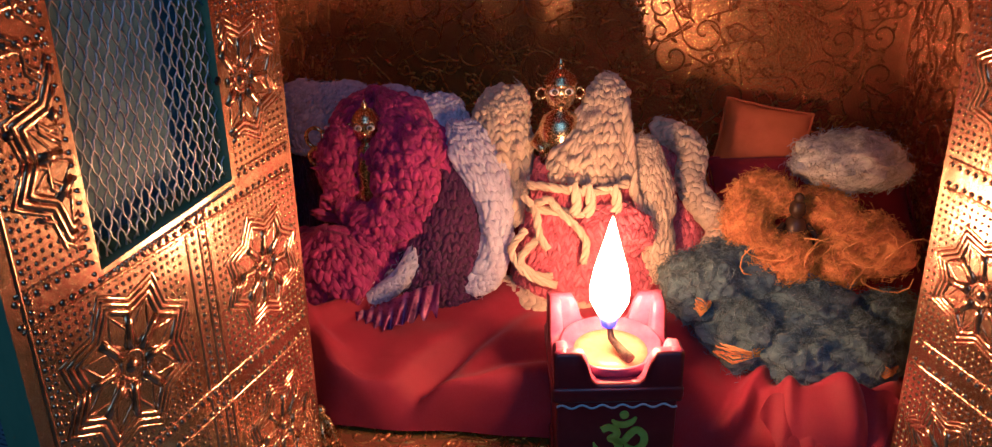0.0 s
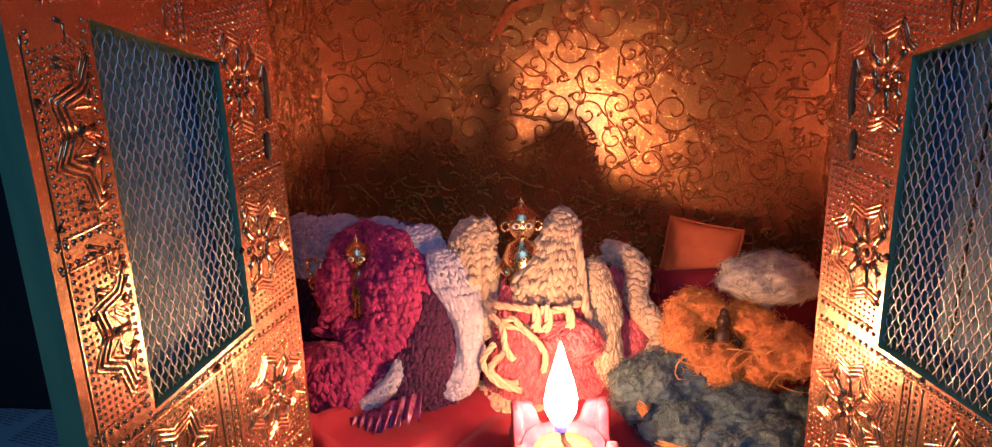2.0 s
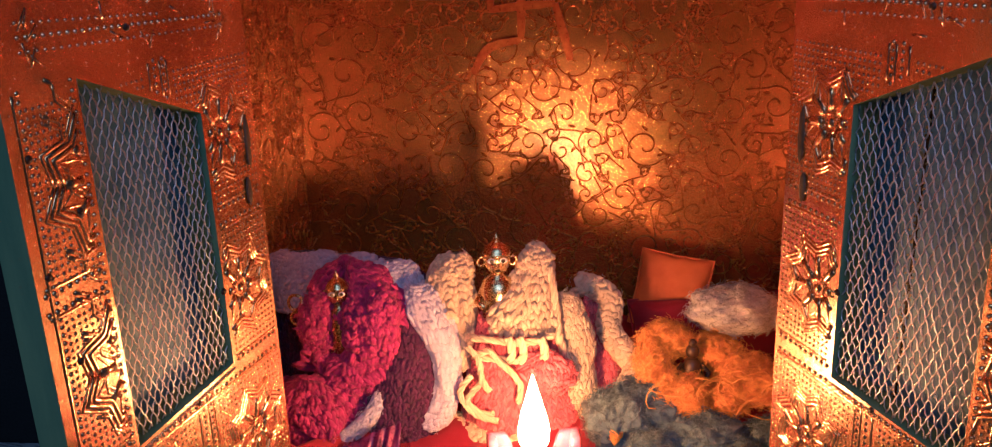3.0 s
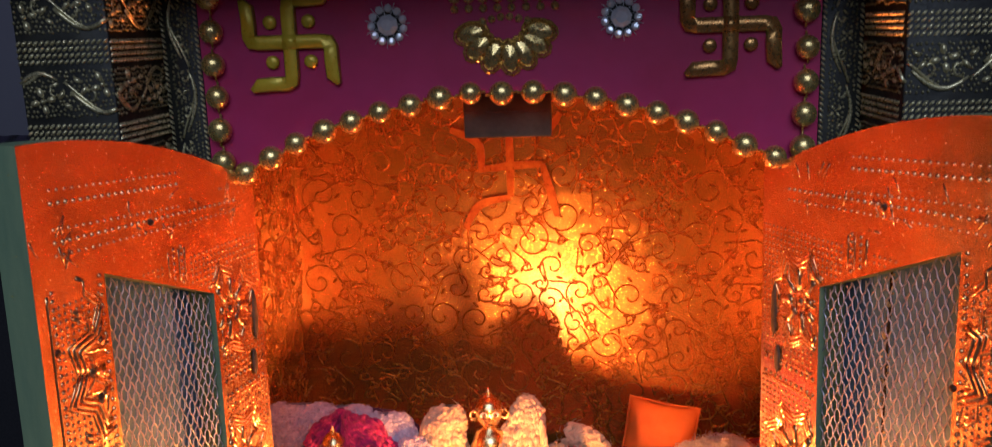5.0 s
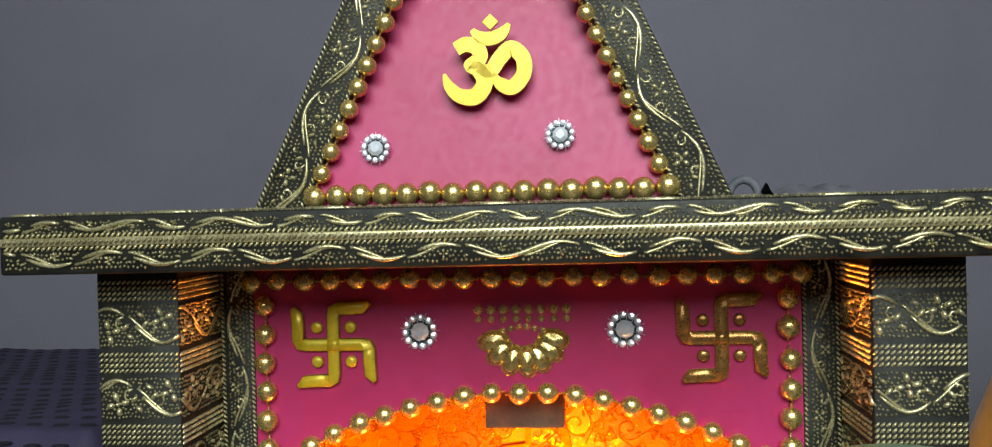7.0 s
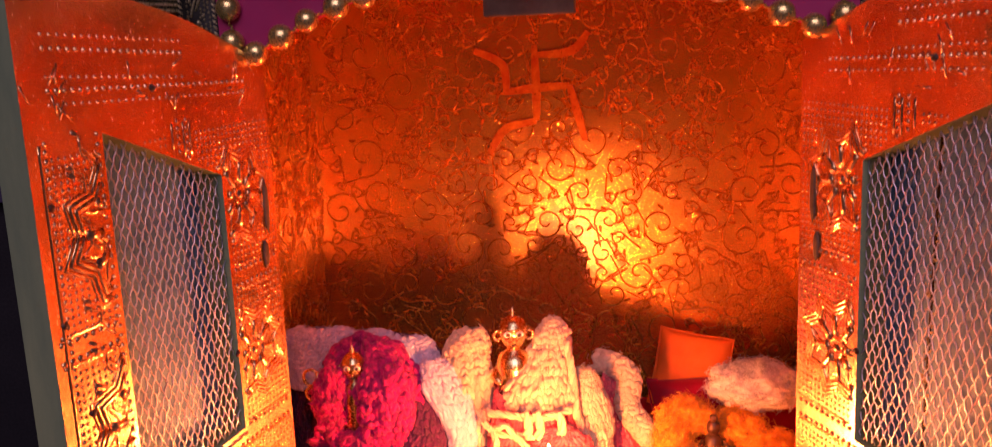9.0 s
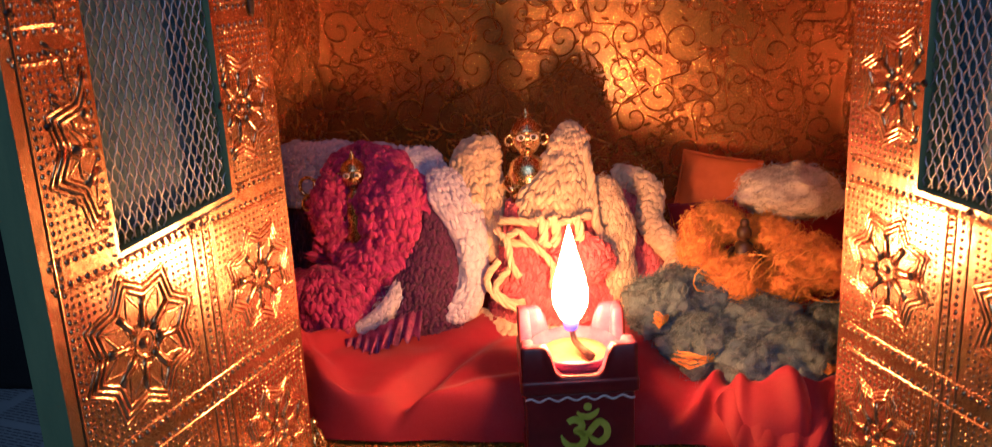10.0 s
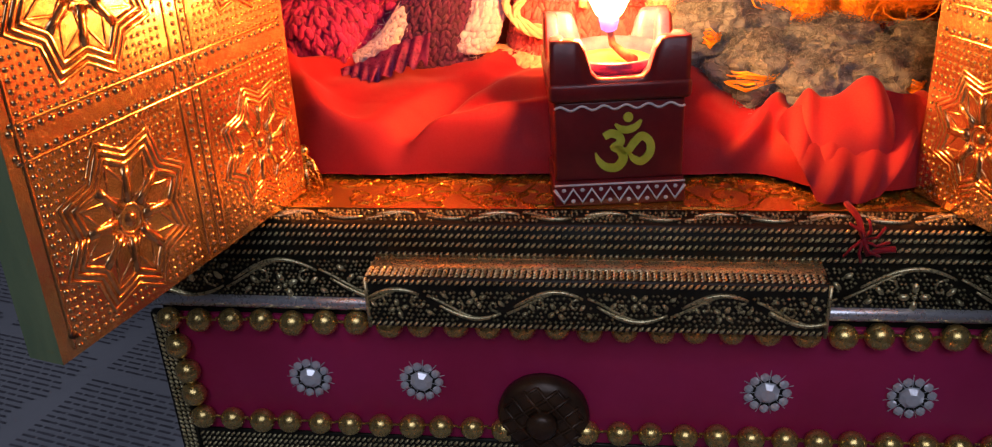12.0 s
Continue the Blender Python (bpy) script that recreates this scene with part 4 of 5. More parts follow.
    for v, h, u in ((0.205, 0.022, 0.0050), (0.186, 0.012, 0.0075)):
        tr.ball(mf @ Matrix.Translation((u, v, 0.0006)) @ Matrix.Diagonal((0.0016, h / 2, 0.0009, 1)), 8, 6)
    part("torn_patch", tr, raw_wood, leaf, "dark torn slit in the foil near the hinge")
    # expanded wire mesh
    w = M()
    pitch_u, pitch_v = 0.0035, 0.0074
    dm = -inward * 0.0022
    inside = lambda u, v: w0 <= u <= w1 and win_b(u) <= v <= win_t(u)
    for sg in (-1, 1):
        for k in range(-40, 60):
            pts = []
            for i in range(0, 120):
                v = 0.115 + i * pitch_v / 4
                u = w0 + k * pitch_u + sg * (v - 0.115) * pitch_u / pitch_v
                if inside(u, v):
                    pts.append(P(u, v, dm + (0.0003 if (i + k) % 2 else -0.0003)))
                else:
                    if len(pts) > 1:
                        w.tube(pts, 0.00028, 4)
                    pts = []
            if len(pts) > 1:
                w.tube(pts, 0.00028, 4)
    part("wire_mesh", w, wire, leaf, "diamond expanded wire mesh in the window")
    s = M()
    q = [(w0 - 0.006, v0 - 0.004), (w1 + 0.006, v0 - 0.004), (w1 + 0.006, vb + 0.006), (w0 - 0.006, vb + 0.006)]
    s.prism(q, f1 - inward * 0.001, f1 - inward * 0.003, m)
    part("backing_sheet", s, sheet_blue, leaf, "glossy grey-blue sheet behind the mesh", smooth=False)
    return leaf


door(-1)
door(1)


# ---------------------------------------------------------------- oil lamp
LX, LY, LW = 0.0030, 0.0130, 0.0440
lamp = thing("oil_lamp", (LX, LY, 0.0735), "lit square maroon clay lamp with white edging and lime Om", "oil lamp")
ml = Matrix.Translation((LX, LY, 0.0735)) @ Matrix.Rotation(math.radians(7.5), 4, "Z")


def lamp_body():
    o = M()
    h = LW / 2
    o.box(-h + 0.0002, h - 0.0002, -h - 0.0010, h - 0.0002, 0, 0.0085, 0, ml, 0.001)
    part("base_slab", o, maroon, lamp)
    o = M()
    o.box(-h + 0.001, h - 0.001, -h + 0.001, h - 0.001, 0.0085, 0.036, 0, ml, 0.001)
    part("body", o, maroon, lamp, "maroon painted clay")
    o = M()
    o.box(-h - 0.0008, h + 0.0008, -h - 0.0008, h + 0.0008, 0.036, 0.0425, 0, ml, 0.0015)
    part("top_slab", o, maroon, lamp)
    o = M()
    # lip: four walls that swell to round corner lobes
    t = 0.005
    n = 24

    def crest(s):
        k = abs(s)
        return 0.0435 + 0.0125 * (1 / (1 + math.exp(-(k - 0.47) * 30)))

    for q in range(4):
        r = ml @ Matrix.Rotation(q * math.pi / 2, 4, "Z")
        vs, fs = [], []
        for i in range(n + 1):
            s = -1 + 2 * i / n
            for y, z in ((-h, 0.040), (-h, crest(s) - 0.001), (-h + 0.001, crest(s)), (-h + t - 0.001, crest(s)), (-h + t, crest(s) - 0.001), (-h + t + 0.001, 0.040)):
                vs.append(r @ Vector((s * (h if y < -h + t / 2 else h - t * 0.2), y, z)))
        for i in range(n):
            for j in range(5):
                fs.append((i * 6 + j, (i + 1) * 6 + j, (i + 1) * 6 + j + 1, i * 6 + j + 1))
        fs += [tuple(range(6)), tuple(n * 6 + j for j in range(5, -1, -1))]
        o.add(vs, fs)
        o.s[-len(fs):] = [1 if k < 5 * n and k % 5 >= 2 else 0 for k in range(len(fs))]
    part("rim", welded(o), [maroon, rose], lamp, "lobed rim, rose-painted inside")
    c = M()
    c.lathe([(0.0178, 0.0425), (0.0186, 0.0465), (0.0176, 0.0472), (0.0152, 0.0442), (0.0118, 0.0427)], ml, 28)
    part("cup", c, rose, lamp)
    g = M()
    g.lathe([(0.0135, 0.0425), (0.0134, 0.0437), (0.008, 0.0440), (0.0005, 0.0441)], ml, 28)
    part("ghee", g, ghee, lamp, "melted golden ghee")
    w = M()
    w.tube([ml @ Vector(p) for p in ((0.006, -0.010, 0.0455), (0.003, -0.006, 0.0470), (0.0, -0.001, 0.0490), (-0.001, 0.0, 0.0555))], 0.0016, 7, 0, False, lambda t: 1.2 - 0.6 * t)
    part("wick", w, wick_mat, lamp, "cotton wick burnt black at its tip")
    # painted edging
    p = M()
    m = ml @ plane_at((-h + 0.0005, -h - 0.0011, 0), X, Z)
    ww = LW - 0.001
    zz = [(ww * i / 14, 0.0018 if i % 2 else 0.0066) for i in range(15)]
    p.tube([m @ Vector((u, v, 0)) for u, v in zz], 0.0006, 5)
    for i in range(1, 14):
        p.dome(spot(m, ww * i / 14, 0.0062 if i % 2 else 0.0022), 0.0008, 0.0008, 0.0004, 0, 6)
    p.tube([m @ Vector((0, 0.008, 0)), m @ Vector((ww, 0.008, 0))], 0.0004, 4)
    part("white_edging", p, white_paint, lamp, "white zigzag paint with dots")
    p = M()
    m2 = ml @ plane_at((-h, -h + 0.0009, 0), X, Z)
    p.tube([m2 @ Vector((0.001 + (LW - 0.002) * i / 60, 0.0338 + 0.0007 * math.sin(i * 0.62), 0)) for i in range(61)], 0.00045, 5)
    part("wavy_line", p, white_paint, lamp, "wavy white paint line")
    om_sign(ml @ plane_at((0.0015, -h + 0.0009, 0.0195), X, Z), 0.0105, 0.00135, 0.0006, [lime_paint, lime_paint], lamp, "lime-painted Om sign", "dot")


lamp_body()


def flame():
    o = M()
    prof = [(0.0008, 0.0), (0.0044, 0.003), (0.0068, 0.008), (0.0072, 0.013), (0.0060, 0.020), (0.0040, 0.027), (0.0021, 0.034), (0.0008, 0.039), (0.0001, 0.041)]
    base = ml @ Matrix.Translation((-0.001, 0.0, 0.0560))
    o.lathe(prof, base, 18)
    part("flame", o, flame_mat, lamp, "steady bright pointed flame")
    r = M()
    r.lathe([(0.0004, -0.0035), (0.0026, -0.0022), (0.0034, 0.0012), (0.0020, 0.0016)], base, 14)
    part("flame_root", r, flame_blue, lamp, "blue foot of the flame")


flame()


# ---------------------------------------------------------------- cloth and figures
def red_seat():
    """The red satin spread over the seat, gathered in front and bunched beside the lamp."""
    def crease(x, y, x0, y0, dx, dy, width, height):
        """A long soft fold through (x0, y0) along (dx, dy)."""
        q = math.hypot(dx, dy)
        off = ((x - x0) * dy - (y - y0) * dx) / q + 0.004 * noise.noise((x * 22, y * 22, x0 * 90))
        along = ((x - x0) * dx + (y - y0) * dy) / q
        return 1.6 * height * math.exp(-(off / width) ** 2) * math.exp(-(along / 0.045) ** 2)

    def f(u, v):
        x = -0.150 + 0.300 * u
        bunch = math.exp(-((x - 0.086) / 0.024) ** 4)
        front = 0.012 + 0.003 * noise.noise((x * 30, 2, 0)) + 0.010 * max(0, abs(x) - 0.11) / 0.04 - 0.015 * bunch
        y = front + (0.212 - front) * v ** 1.5
        d = y - front
        reach = 0.012 + 0.003 * noise.noise((x * 18, 8, 0))
        rise = (0.026 + 0.004 * noise.noise((x * 12, 5, 0)) - 0.014 / (1 + math.exp(-(x - 0.040) * 220))) * (1 - math.exp(-(d / reach) ** 1.3))
        near = min(1, d / 0.010)
        wr = 0.0030 * noise.noise((x * 22, y * 26, 6)) + 0.0012 * noise.noise((x * 70, y * 80, 9))
        for c in ((-0.105, 0.024, 0.8, -0.5, 0.0055, 0.0065), (-0.070, 0.026, 0.6, 0.7, 0.0060, -0.0060), (-0.045, 0.024, 1.0, 0.15, 0.0040, 0.0045),
                  (-0.125, 0.030, 0.5, 0.8, 0.0045, 0.0050), (0.048, 0.018, 0.5, 0.8, 0.0045, 0.0055), (0.066, 0.014, 0.3, 0.9, 0.0040, 0.0035),
                  (0.088, 0.016, -0.25, 0.9, 0.0060, 0.0045), (0.108, 0.018, 0.35, 0.9, 0.0050, 0.0040), (0.097, 0.010, 0.10, 0.9, 0.0030, -0.0030)):
            wr += crease(x, y, *c)
        z = 0.0755 + rise + wr * near
        z += bunch * 0.015 * math.exp(-((d - 0.020) / 0.012) ** 2)
        z += 0.014 * max(0, (y - 0.10) / 0.11)
        return (x + 0.003 * noise.noise((x * 30, y * 30, 12)) * near, y - 0.0045 * math.sin(math.pi * min(1, d / 0.018)) + 0.003 * noise.noise((x * 35, z * 40, 3)) * near, max(0.0743, z))
    o = M()
    o.grid(f, 260, 170)
    ob = tagged(part("red_cloth", o, red_satin), "crumpled red satin cloth spread over the seat", "cloth")
    t = M()
    t.tube([(0.078, -0.012, 0.0757), (0.079, -0.016, 0.0752), (0.080, -0.0205, 0.0745), (0.081, -0.0245, 0.0700), (0.083, -0.0245, 0.0640), (0.087, -0.0245, 0.0655), (0.091, -0.0250, 0.0660)], 0.0011, 6)
    for k in range(7):
        a = -2.6 + 0.75 * k
        t.tube([(0.0810, -0.0245, 0.0690), (0.0810 + 0.004 * math.cos(a), -0.0262, 0.0690 + 0.004 * math.sin(a)), (0.0810 + 0.008 * math.cos(a + 0.3), -0.0250, 0.0688 + 0.0075 * math.sin(a + 0.3))], 0.0005, 5)
    part("loose_thread", t, red_satin, ob, "loose frayed red thread hanging over the edge")
    k = M()
    def tail(u, v):
        a = 2 * math.pi * u
        w = 0.025 - 0.015 * v ** 0.8
        x = 0.083 - 0.004 * v + w * math.cos(a)
        fold = 0.0016 * math.sin(x * 620 + 4 * v) * (1 - 0.4 * v)
        return (x, 0.012 - 0.0215 * v ** 0.9 - 0.003 * math.sin(math.pi * v) + (0.0065 * (1 - v) + 0.0016) * math.sin(a) + fold, 0.0965 - 0.0200 * v + (0.0050 * (1 - v) + 0.0014) * math.sin(a + 0.5))
    k.grid(tail, 64, 22, wrap=True)
    part("gathered_tail", k, red_satin, ob, "gathered red cloth tail that ends in a knot")


red_seat()


def stitches(o, f, nu, nv, r, slot=0, wrap=False, seedn=0, lift=0.6):
    """Covers the sheet f(u, v) with knitted V stitches."""
    rr = random.Random(seedn)
    e = 1e-3
    for j in range(nv):
        for i in range(nu):
            u, v = (i + 0.5) / nu, (j + 0.5) / nv
            p = Vector(f(u, v))
            du = Vector(f(min(1, u + e), v)) - Vector(f(max(0, u - e), v))
            dv = Vector(f(u, min(1, v + e))) - Vector(f(u, max(0, v - e)))
            if du.length < 1e-7 or dv.length < 1e-7:
                continue
            lu, lv = du.length / (2 * e) / nu, dv.length / (2 * e) / nv
            du, dv = du.normalized(), dv.normalized()
            n = du.cross(dv).normalized()
            for s in (-1, 1):
                c = p + s * du * lu * 0.25 + n * r * lift + n * rr.uniform(-0.45, 0.4) * r + du * rr.uniform(-.15, .15) * lu + dv * rr.uniform(-.2, .2) * lv
                d = (dv * lv * 0.62 + s * du * lu * 0.26)
                ln = max(d.length * rr.uniform(1.15, 1.45), r)
                d = d.normalized()
                sd = n.cross(d).normalized()
                k = r * rr.uniform(0.85, 1.15)
                m = Matrix((sd * k, d * ln, n * k)).transposed().to_4x4()
                m.translation = c
                o.ball(m, 5, 4, slot)


def rope(o, pts, r, slot=0, strands=3, twist=420.0, k=6):
    """A twisted yarn cord through pts."""
    path = [p[:3] for p in smooth_path(pts, k)]
    path = [Vector(p) for p in path]
    for s in range(strands):
        line_pts, L = [], 0.0
        for i, p in enumerate(path):
            if i:
                L += (p - path[i - 1]).length
            d = (path[min(i + 1, len(path) - 1)] - path[max(i - 1, 0)]).normalized()
            a = d.orthogonal().normalized()
            b = d.cross(a)
            ang = twist * L / (r / 0.002) ** 0.5 + 2 * math.pi * s / strands
            line_pts.append(p + r * 0.5 * (math.cos(ang) * a + math.sin(ang) * b))
        o.tube(line_pts, r * 0.58, 5, slot)


def braid(o, pts, r, pitch, slot=0, seedn=0):
    """A thick crocheted edging: a soft core wrapped in plump slanting stitches."""
    rr = random.Random(seedn)
    path = [Vector(p[:3]) for p in smooth_path(pts, 12)]
    o.tube(path, r * 0.78, 10, slot)
    acc, flip = pitch, 1
    for a, b in zip(path[:-1], path[1:]):
        acc += (b - a).length
        if acc < pitch * 0.72:
            continue
        acc, flip = 0.0, -flip
        d = (b - a).normalized()
        n0 = Vector((0.1, -0.75, 0.65))
        sd = d.cross(n0).normalized()
        n0 = sd.cross(d).normalized()
        for k in range(-3, 4):
            th = k * 0.52 + flip * 0.12
            n = n0 * math.cos(th) + sd * math.sin(th)
            tg = sd * math.cos(th) - n0 * math.sin(th)
            q = (d * 0.75 + tg * 0.66 * (1 if k % 2 else -1)).normalized()
            w = n.cross(q).normalized()
            m = Matrix((w * r * 0.30 * rr.uniform(.85, 1.2), q * pitch * rr.uniform(0.75, 1.0), n * r * 0.30)).transposed().to_4x4()
            m.translation = a + n * r * 0.82 + d * rr.uniform(-.2, .2) * pitch
            o.ball(m, 6, 4, slot)
    for _ in range(160):
        a = path[rr.randrange(len(path) - 1)]
        v = Vector((rr.gauss(0, 1), rr.gauss(-.5, 1), rr.gauss(.3, 1))).normalized()
        t = v.orthogonal().normalized() * rr.choice((-1, 1))
        o.tube([a + v * r, a + v * r * 1.25 + t * 0.002, a + v * r * 1.2 + t * 0.005], 0.00011, 3, slot)


def fuzz(o, f, count, length, r, slot=0, seedn=0, curl=1.0, out=0.5):
    """Loose fibres over a sheet."""
    rr = random.Random(seedn)
    for _ in range(count):
        u, v = rr.uniform(0.02, 0.98), rr.uniform(0.02, 0.98)
        p = Vector(f(u, v))
        a, b = Vector(f(min(1, u + 0.01), v)) - p, Vector(f(u, min(1, v + 0.01))) - p
        n = a.cross(b)
        if n.length < 1e-9:
            continue
        n.normalize()
        t = Vector((rr.gauss(0, 1), rr.gauss(0, 1), rr.gauss(0, 1))).normalized()
        t = (t - n * t.dot(n)).normalized()
        s = n.cross(t)
        ln, c = length * rr.uniform(0.5, 1.3), curl * rr.uniform(-2.2, 2.2)
        pts = []
        for i in range(5):
            q = i / 4
            pts.append(p + ln * (t * math.sin(c * q + 1e-4) / max(abs(c), 0.3) * (1 if c > 0 else -1) + s * (1 - math.cos(c * q)) / max(abs(c), 0.3)) + n * out * length * math.sin(math.pi * min(1, q * 0.8 + 0.05)) * rr.uniform(0.2, 1))
        o.tube(pts, r * rr.uniform(0.7, 1.3), 3, slot)


def lump(cx, cy, cz, rx, ry, rz, rough=0.15, freq=1.6, seedn=0.0, floor=None):
    """A closed lumpy ball as a sheet f(u, v), its normals outward."""
    def f(u, v):
        a, th = 2 * math.pi * u, math.pi * (0.001 + 0.998 * v)
        d = Vector((math.sin(th) * math.cos(a), math.sin(th) * math.sin(a), -math.cos(th)))
        k = 1 + rough * noise.noise(d * freq + Vector((seedn, 0, 0))) + rough * 0.5 * noise.noise(d * freq * 2.7 + Vector((0, seedn, 0)))
        z = cz + rz * k * d.z
        if floor is not None:
            z = max(floor, z)
        return (cx + rx * k * d.x, cy + ry * k * d.y, z)
    return f


def loft(keys, rough=0.1, freq=45.0, seedn=0.0, dents=()):
    """A soft upright body through rings (x, y, z, half width, half depth), bottom first; dents are hollows (x, z, rx, rz, depth) in its front."""
    def ring(v):
        t = min(max(v, 0.0), 0.9999) * (len(keys) - 1)
        i = int(t)
        t -= i
        p = [keys[max(0, min(len(keys) - 1, j))] for j in (i - 1, i, i + 1, i + 2)]
        return [0.5 * (2 * b + (c - a) * t + (2 * a - 5 * b + 4 * c - d) * t * t + (3 * b - a - 3 * c + d) * t ** 3) for a, b, c, d in zip(*p)]

    def f(u, v):
        x, y, z, w, d = ring(v)
        a = 2 * math.pi * u
        n = Vector((math.cos(a), math.sin(a), 0))
        k = 1 + rough * noise.noise((math.cos(a) * w * freq + seedn, math.sin(a) * d * freq, z * freq)) + 0.5 * rough * noise.noise((math.cos(a) * w * freq * 2.6, math.sin(a) * d * freq * 2.6 + seedn, z * freq * 2.6))
        px, py = x + max(w, 0.0005) * k * n.x, y + max(d, 0.0005) * k * n.y
        if n.y < 0:
            for dx, dz, rx, rz, depth in dents:
                py += depth * math.exp(-((px - dx) / rx) ** 2 - ((z - dz) / rz) ** 2) * min(1, -3 * n.y)
        return (px, py, z)
    return f


def knitted(name, f, mat, parent, label, nu, nv, r=0.0015, seedn=0, fibres=500):
    """A knitted piece: its body, small stitches over the side that shows, and short loose fibres."""
    o = M()
    o.grid(f, 48, 30)
    show = lambda u, v: f((0.44 + 0.62 * u) % 1.0 if not 0.9995 < (0.44 + 0.62 * u) % 1.0 < 1 else 0.9995, 0.01 + 0.98 * v)
    stitches(o, show, nu, nv, r * 0.92, 0, False, seedn, 0.15)
    fuzz(o, show, 2 * fibres, 0.0050, 0.00009, 0, seedn, 1.4, 0.35)
    return part(name, o, mat, parent, label)


# --- brass figure in the cream shawl
def brass_idol(x, y, z, s, label):
    """A small cast figure: pedestal body, head with crown and ear rings; one plain mesh."""
    o = M()
    m = Matrix.Translation((x, y, z)) @ Matrix.Rotation(math.radians(8), 4, "Z") @ Matrix.Scale(s, 4)
    o.lathe([(0.011, -0.075), (0.012, -0.05), (0.0095, -0.03), (0.0105, -0.018), (0.0075, -0.011), (0.0032, -0.0085), (0.003, -0.007)], m, 16)
    o.ball(m @ Matrix.Diagonal((0.0070, 0.0070, 0.0090, 1)), 20, 14, 0)
    o.lathe([(0.0074, 0.0030), (0.0078, 0.0042), (0.0070, 0.0050), (0.0062, 0.0068), (0.0046, 0.0086), (0.0026, 0.0098), (0.0012, 0.0108), (0.0018, 0.0118), (0.0012, 0.0128), (0.0006, 0.0140), (0.0001, 0.0155)], m, 16)
    for sx in (-1, 1):
        o.ball(m @ Matrix.Translation((sx * 0.0030, -0.0060, 0.0012)) @ Matrix.Diagonal((0.0024, 0.0012, 0.0016, 1)), 10, 8, 1)
        o.ball(m @ Matrix.Translation((sx * 0.0030, -0.0070, 0.0013)) @ Matrix.Diagonal((0.0012, 0.0006, 0.0012, 1)), 8, 6, 2)
        o.tube([m @ Vector((sx * (0.0030 + 0.0022 * math.cos(a)), -0.0068, 0.0026 + 0.0014 * math.sin(a))) for a in (0.3, 1.0, 1.6, 2.2, 2.8)], 0.00030, 4, 2)
        o.tube([m @ Vector((sx * 0.0085 + 0.0021 * math.cos(a), 0, -0.0010 + 0.0026 * math.sin(a))) for a in [k * 0.7 for k in range(9)]], 0.0007, 5, 0, True)
        o.tube([m @ Vector(p) for p in ((sx * 0.007, 0, -0.016), (sx * 0.0115, -0.004, -0.023), (sx * 0.0075, -0.010, -0.024))], 0.0022, 8)
    o.ball(m @ Matrix.Translation((0, -0.0072, -0.0016)) @ Matrix.Diagonal((0.0009, 0.0011, 0.0020, 1)), 8, 6, 0)
    o.ball(m @ Matrix.Translation((0, -0.0064, -0.0048)) @ Matrix.Diagonal((0.0014, 0.0007, 0.0005, 1)), 8, 5, 2)
    for k in range(9):
        a = math.pi + math.pi * k / 8
        o.ball(m @ Matrix.Translation((0.0072 * math.cos(a), 0.0072 * math.sin(a) - 0.001, -0.0125 - 0.003 * math.sin(math.pi * k / 8))) @ Matrix.Scale(0.0011, 4), 6, 4, 0)
    return tagged(part("brass_figurine", o, [brass, white_paint, wick_mat]), label, "figurine", "brass figurines")


brass_idol(-0.0218, 0.114, 0.1838, 1.0, "small brass figurine with painted eyes in a cream shawl")
brass_idol(-0.1066, 0.1000, 0.1700, 0.85, "small brass figurine almost hidden in a magenta hood")


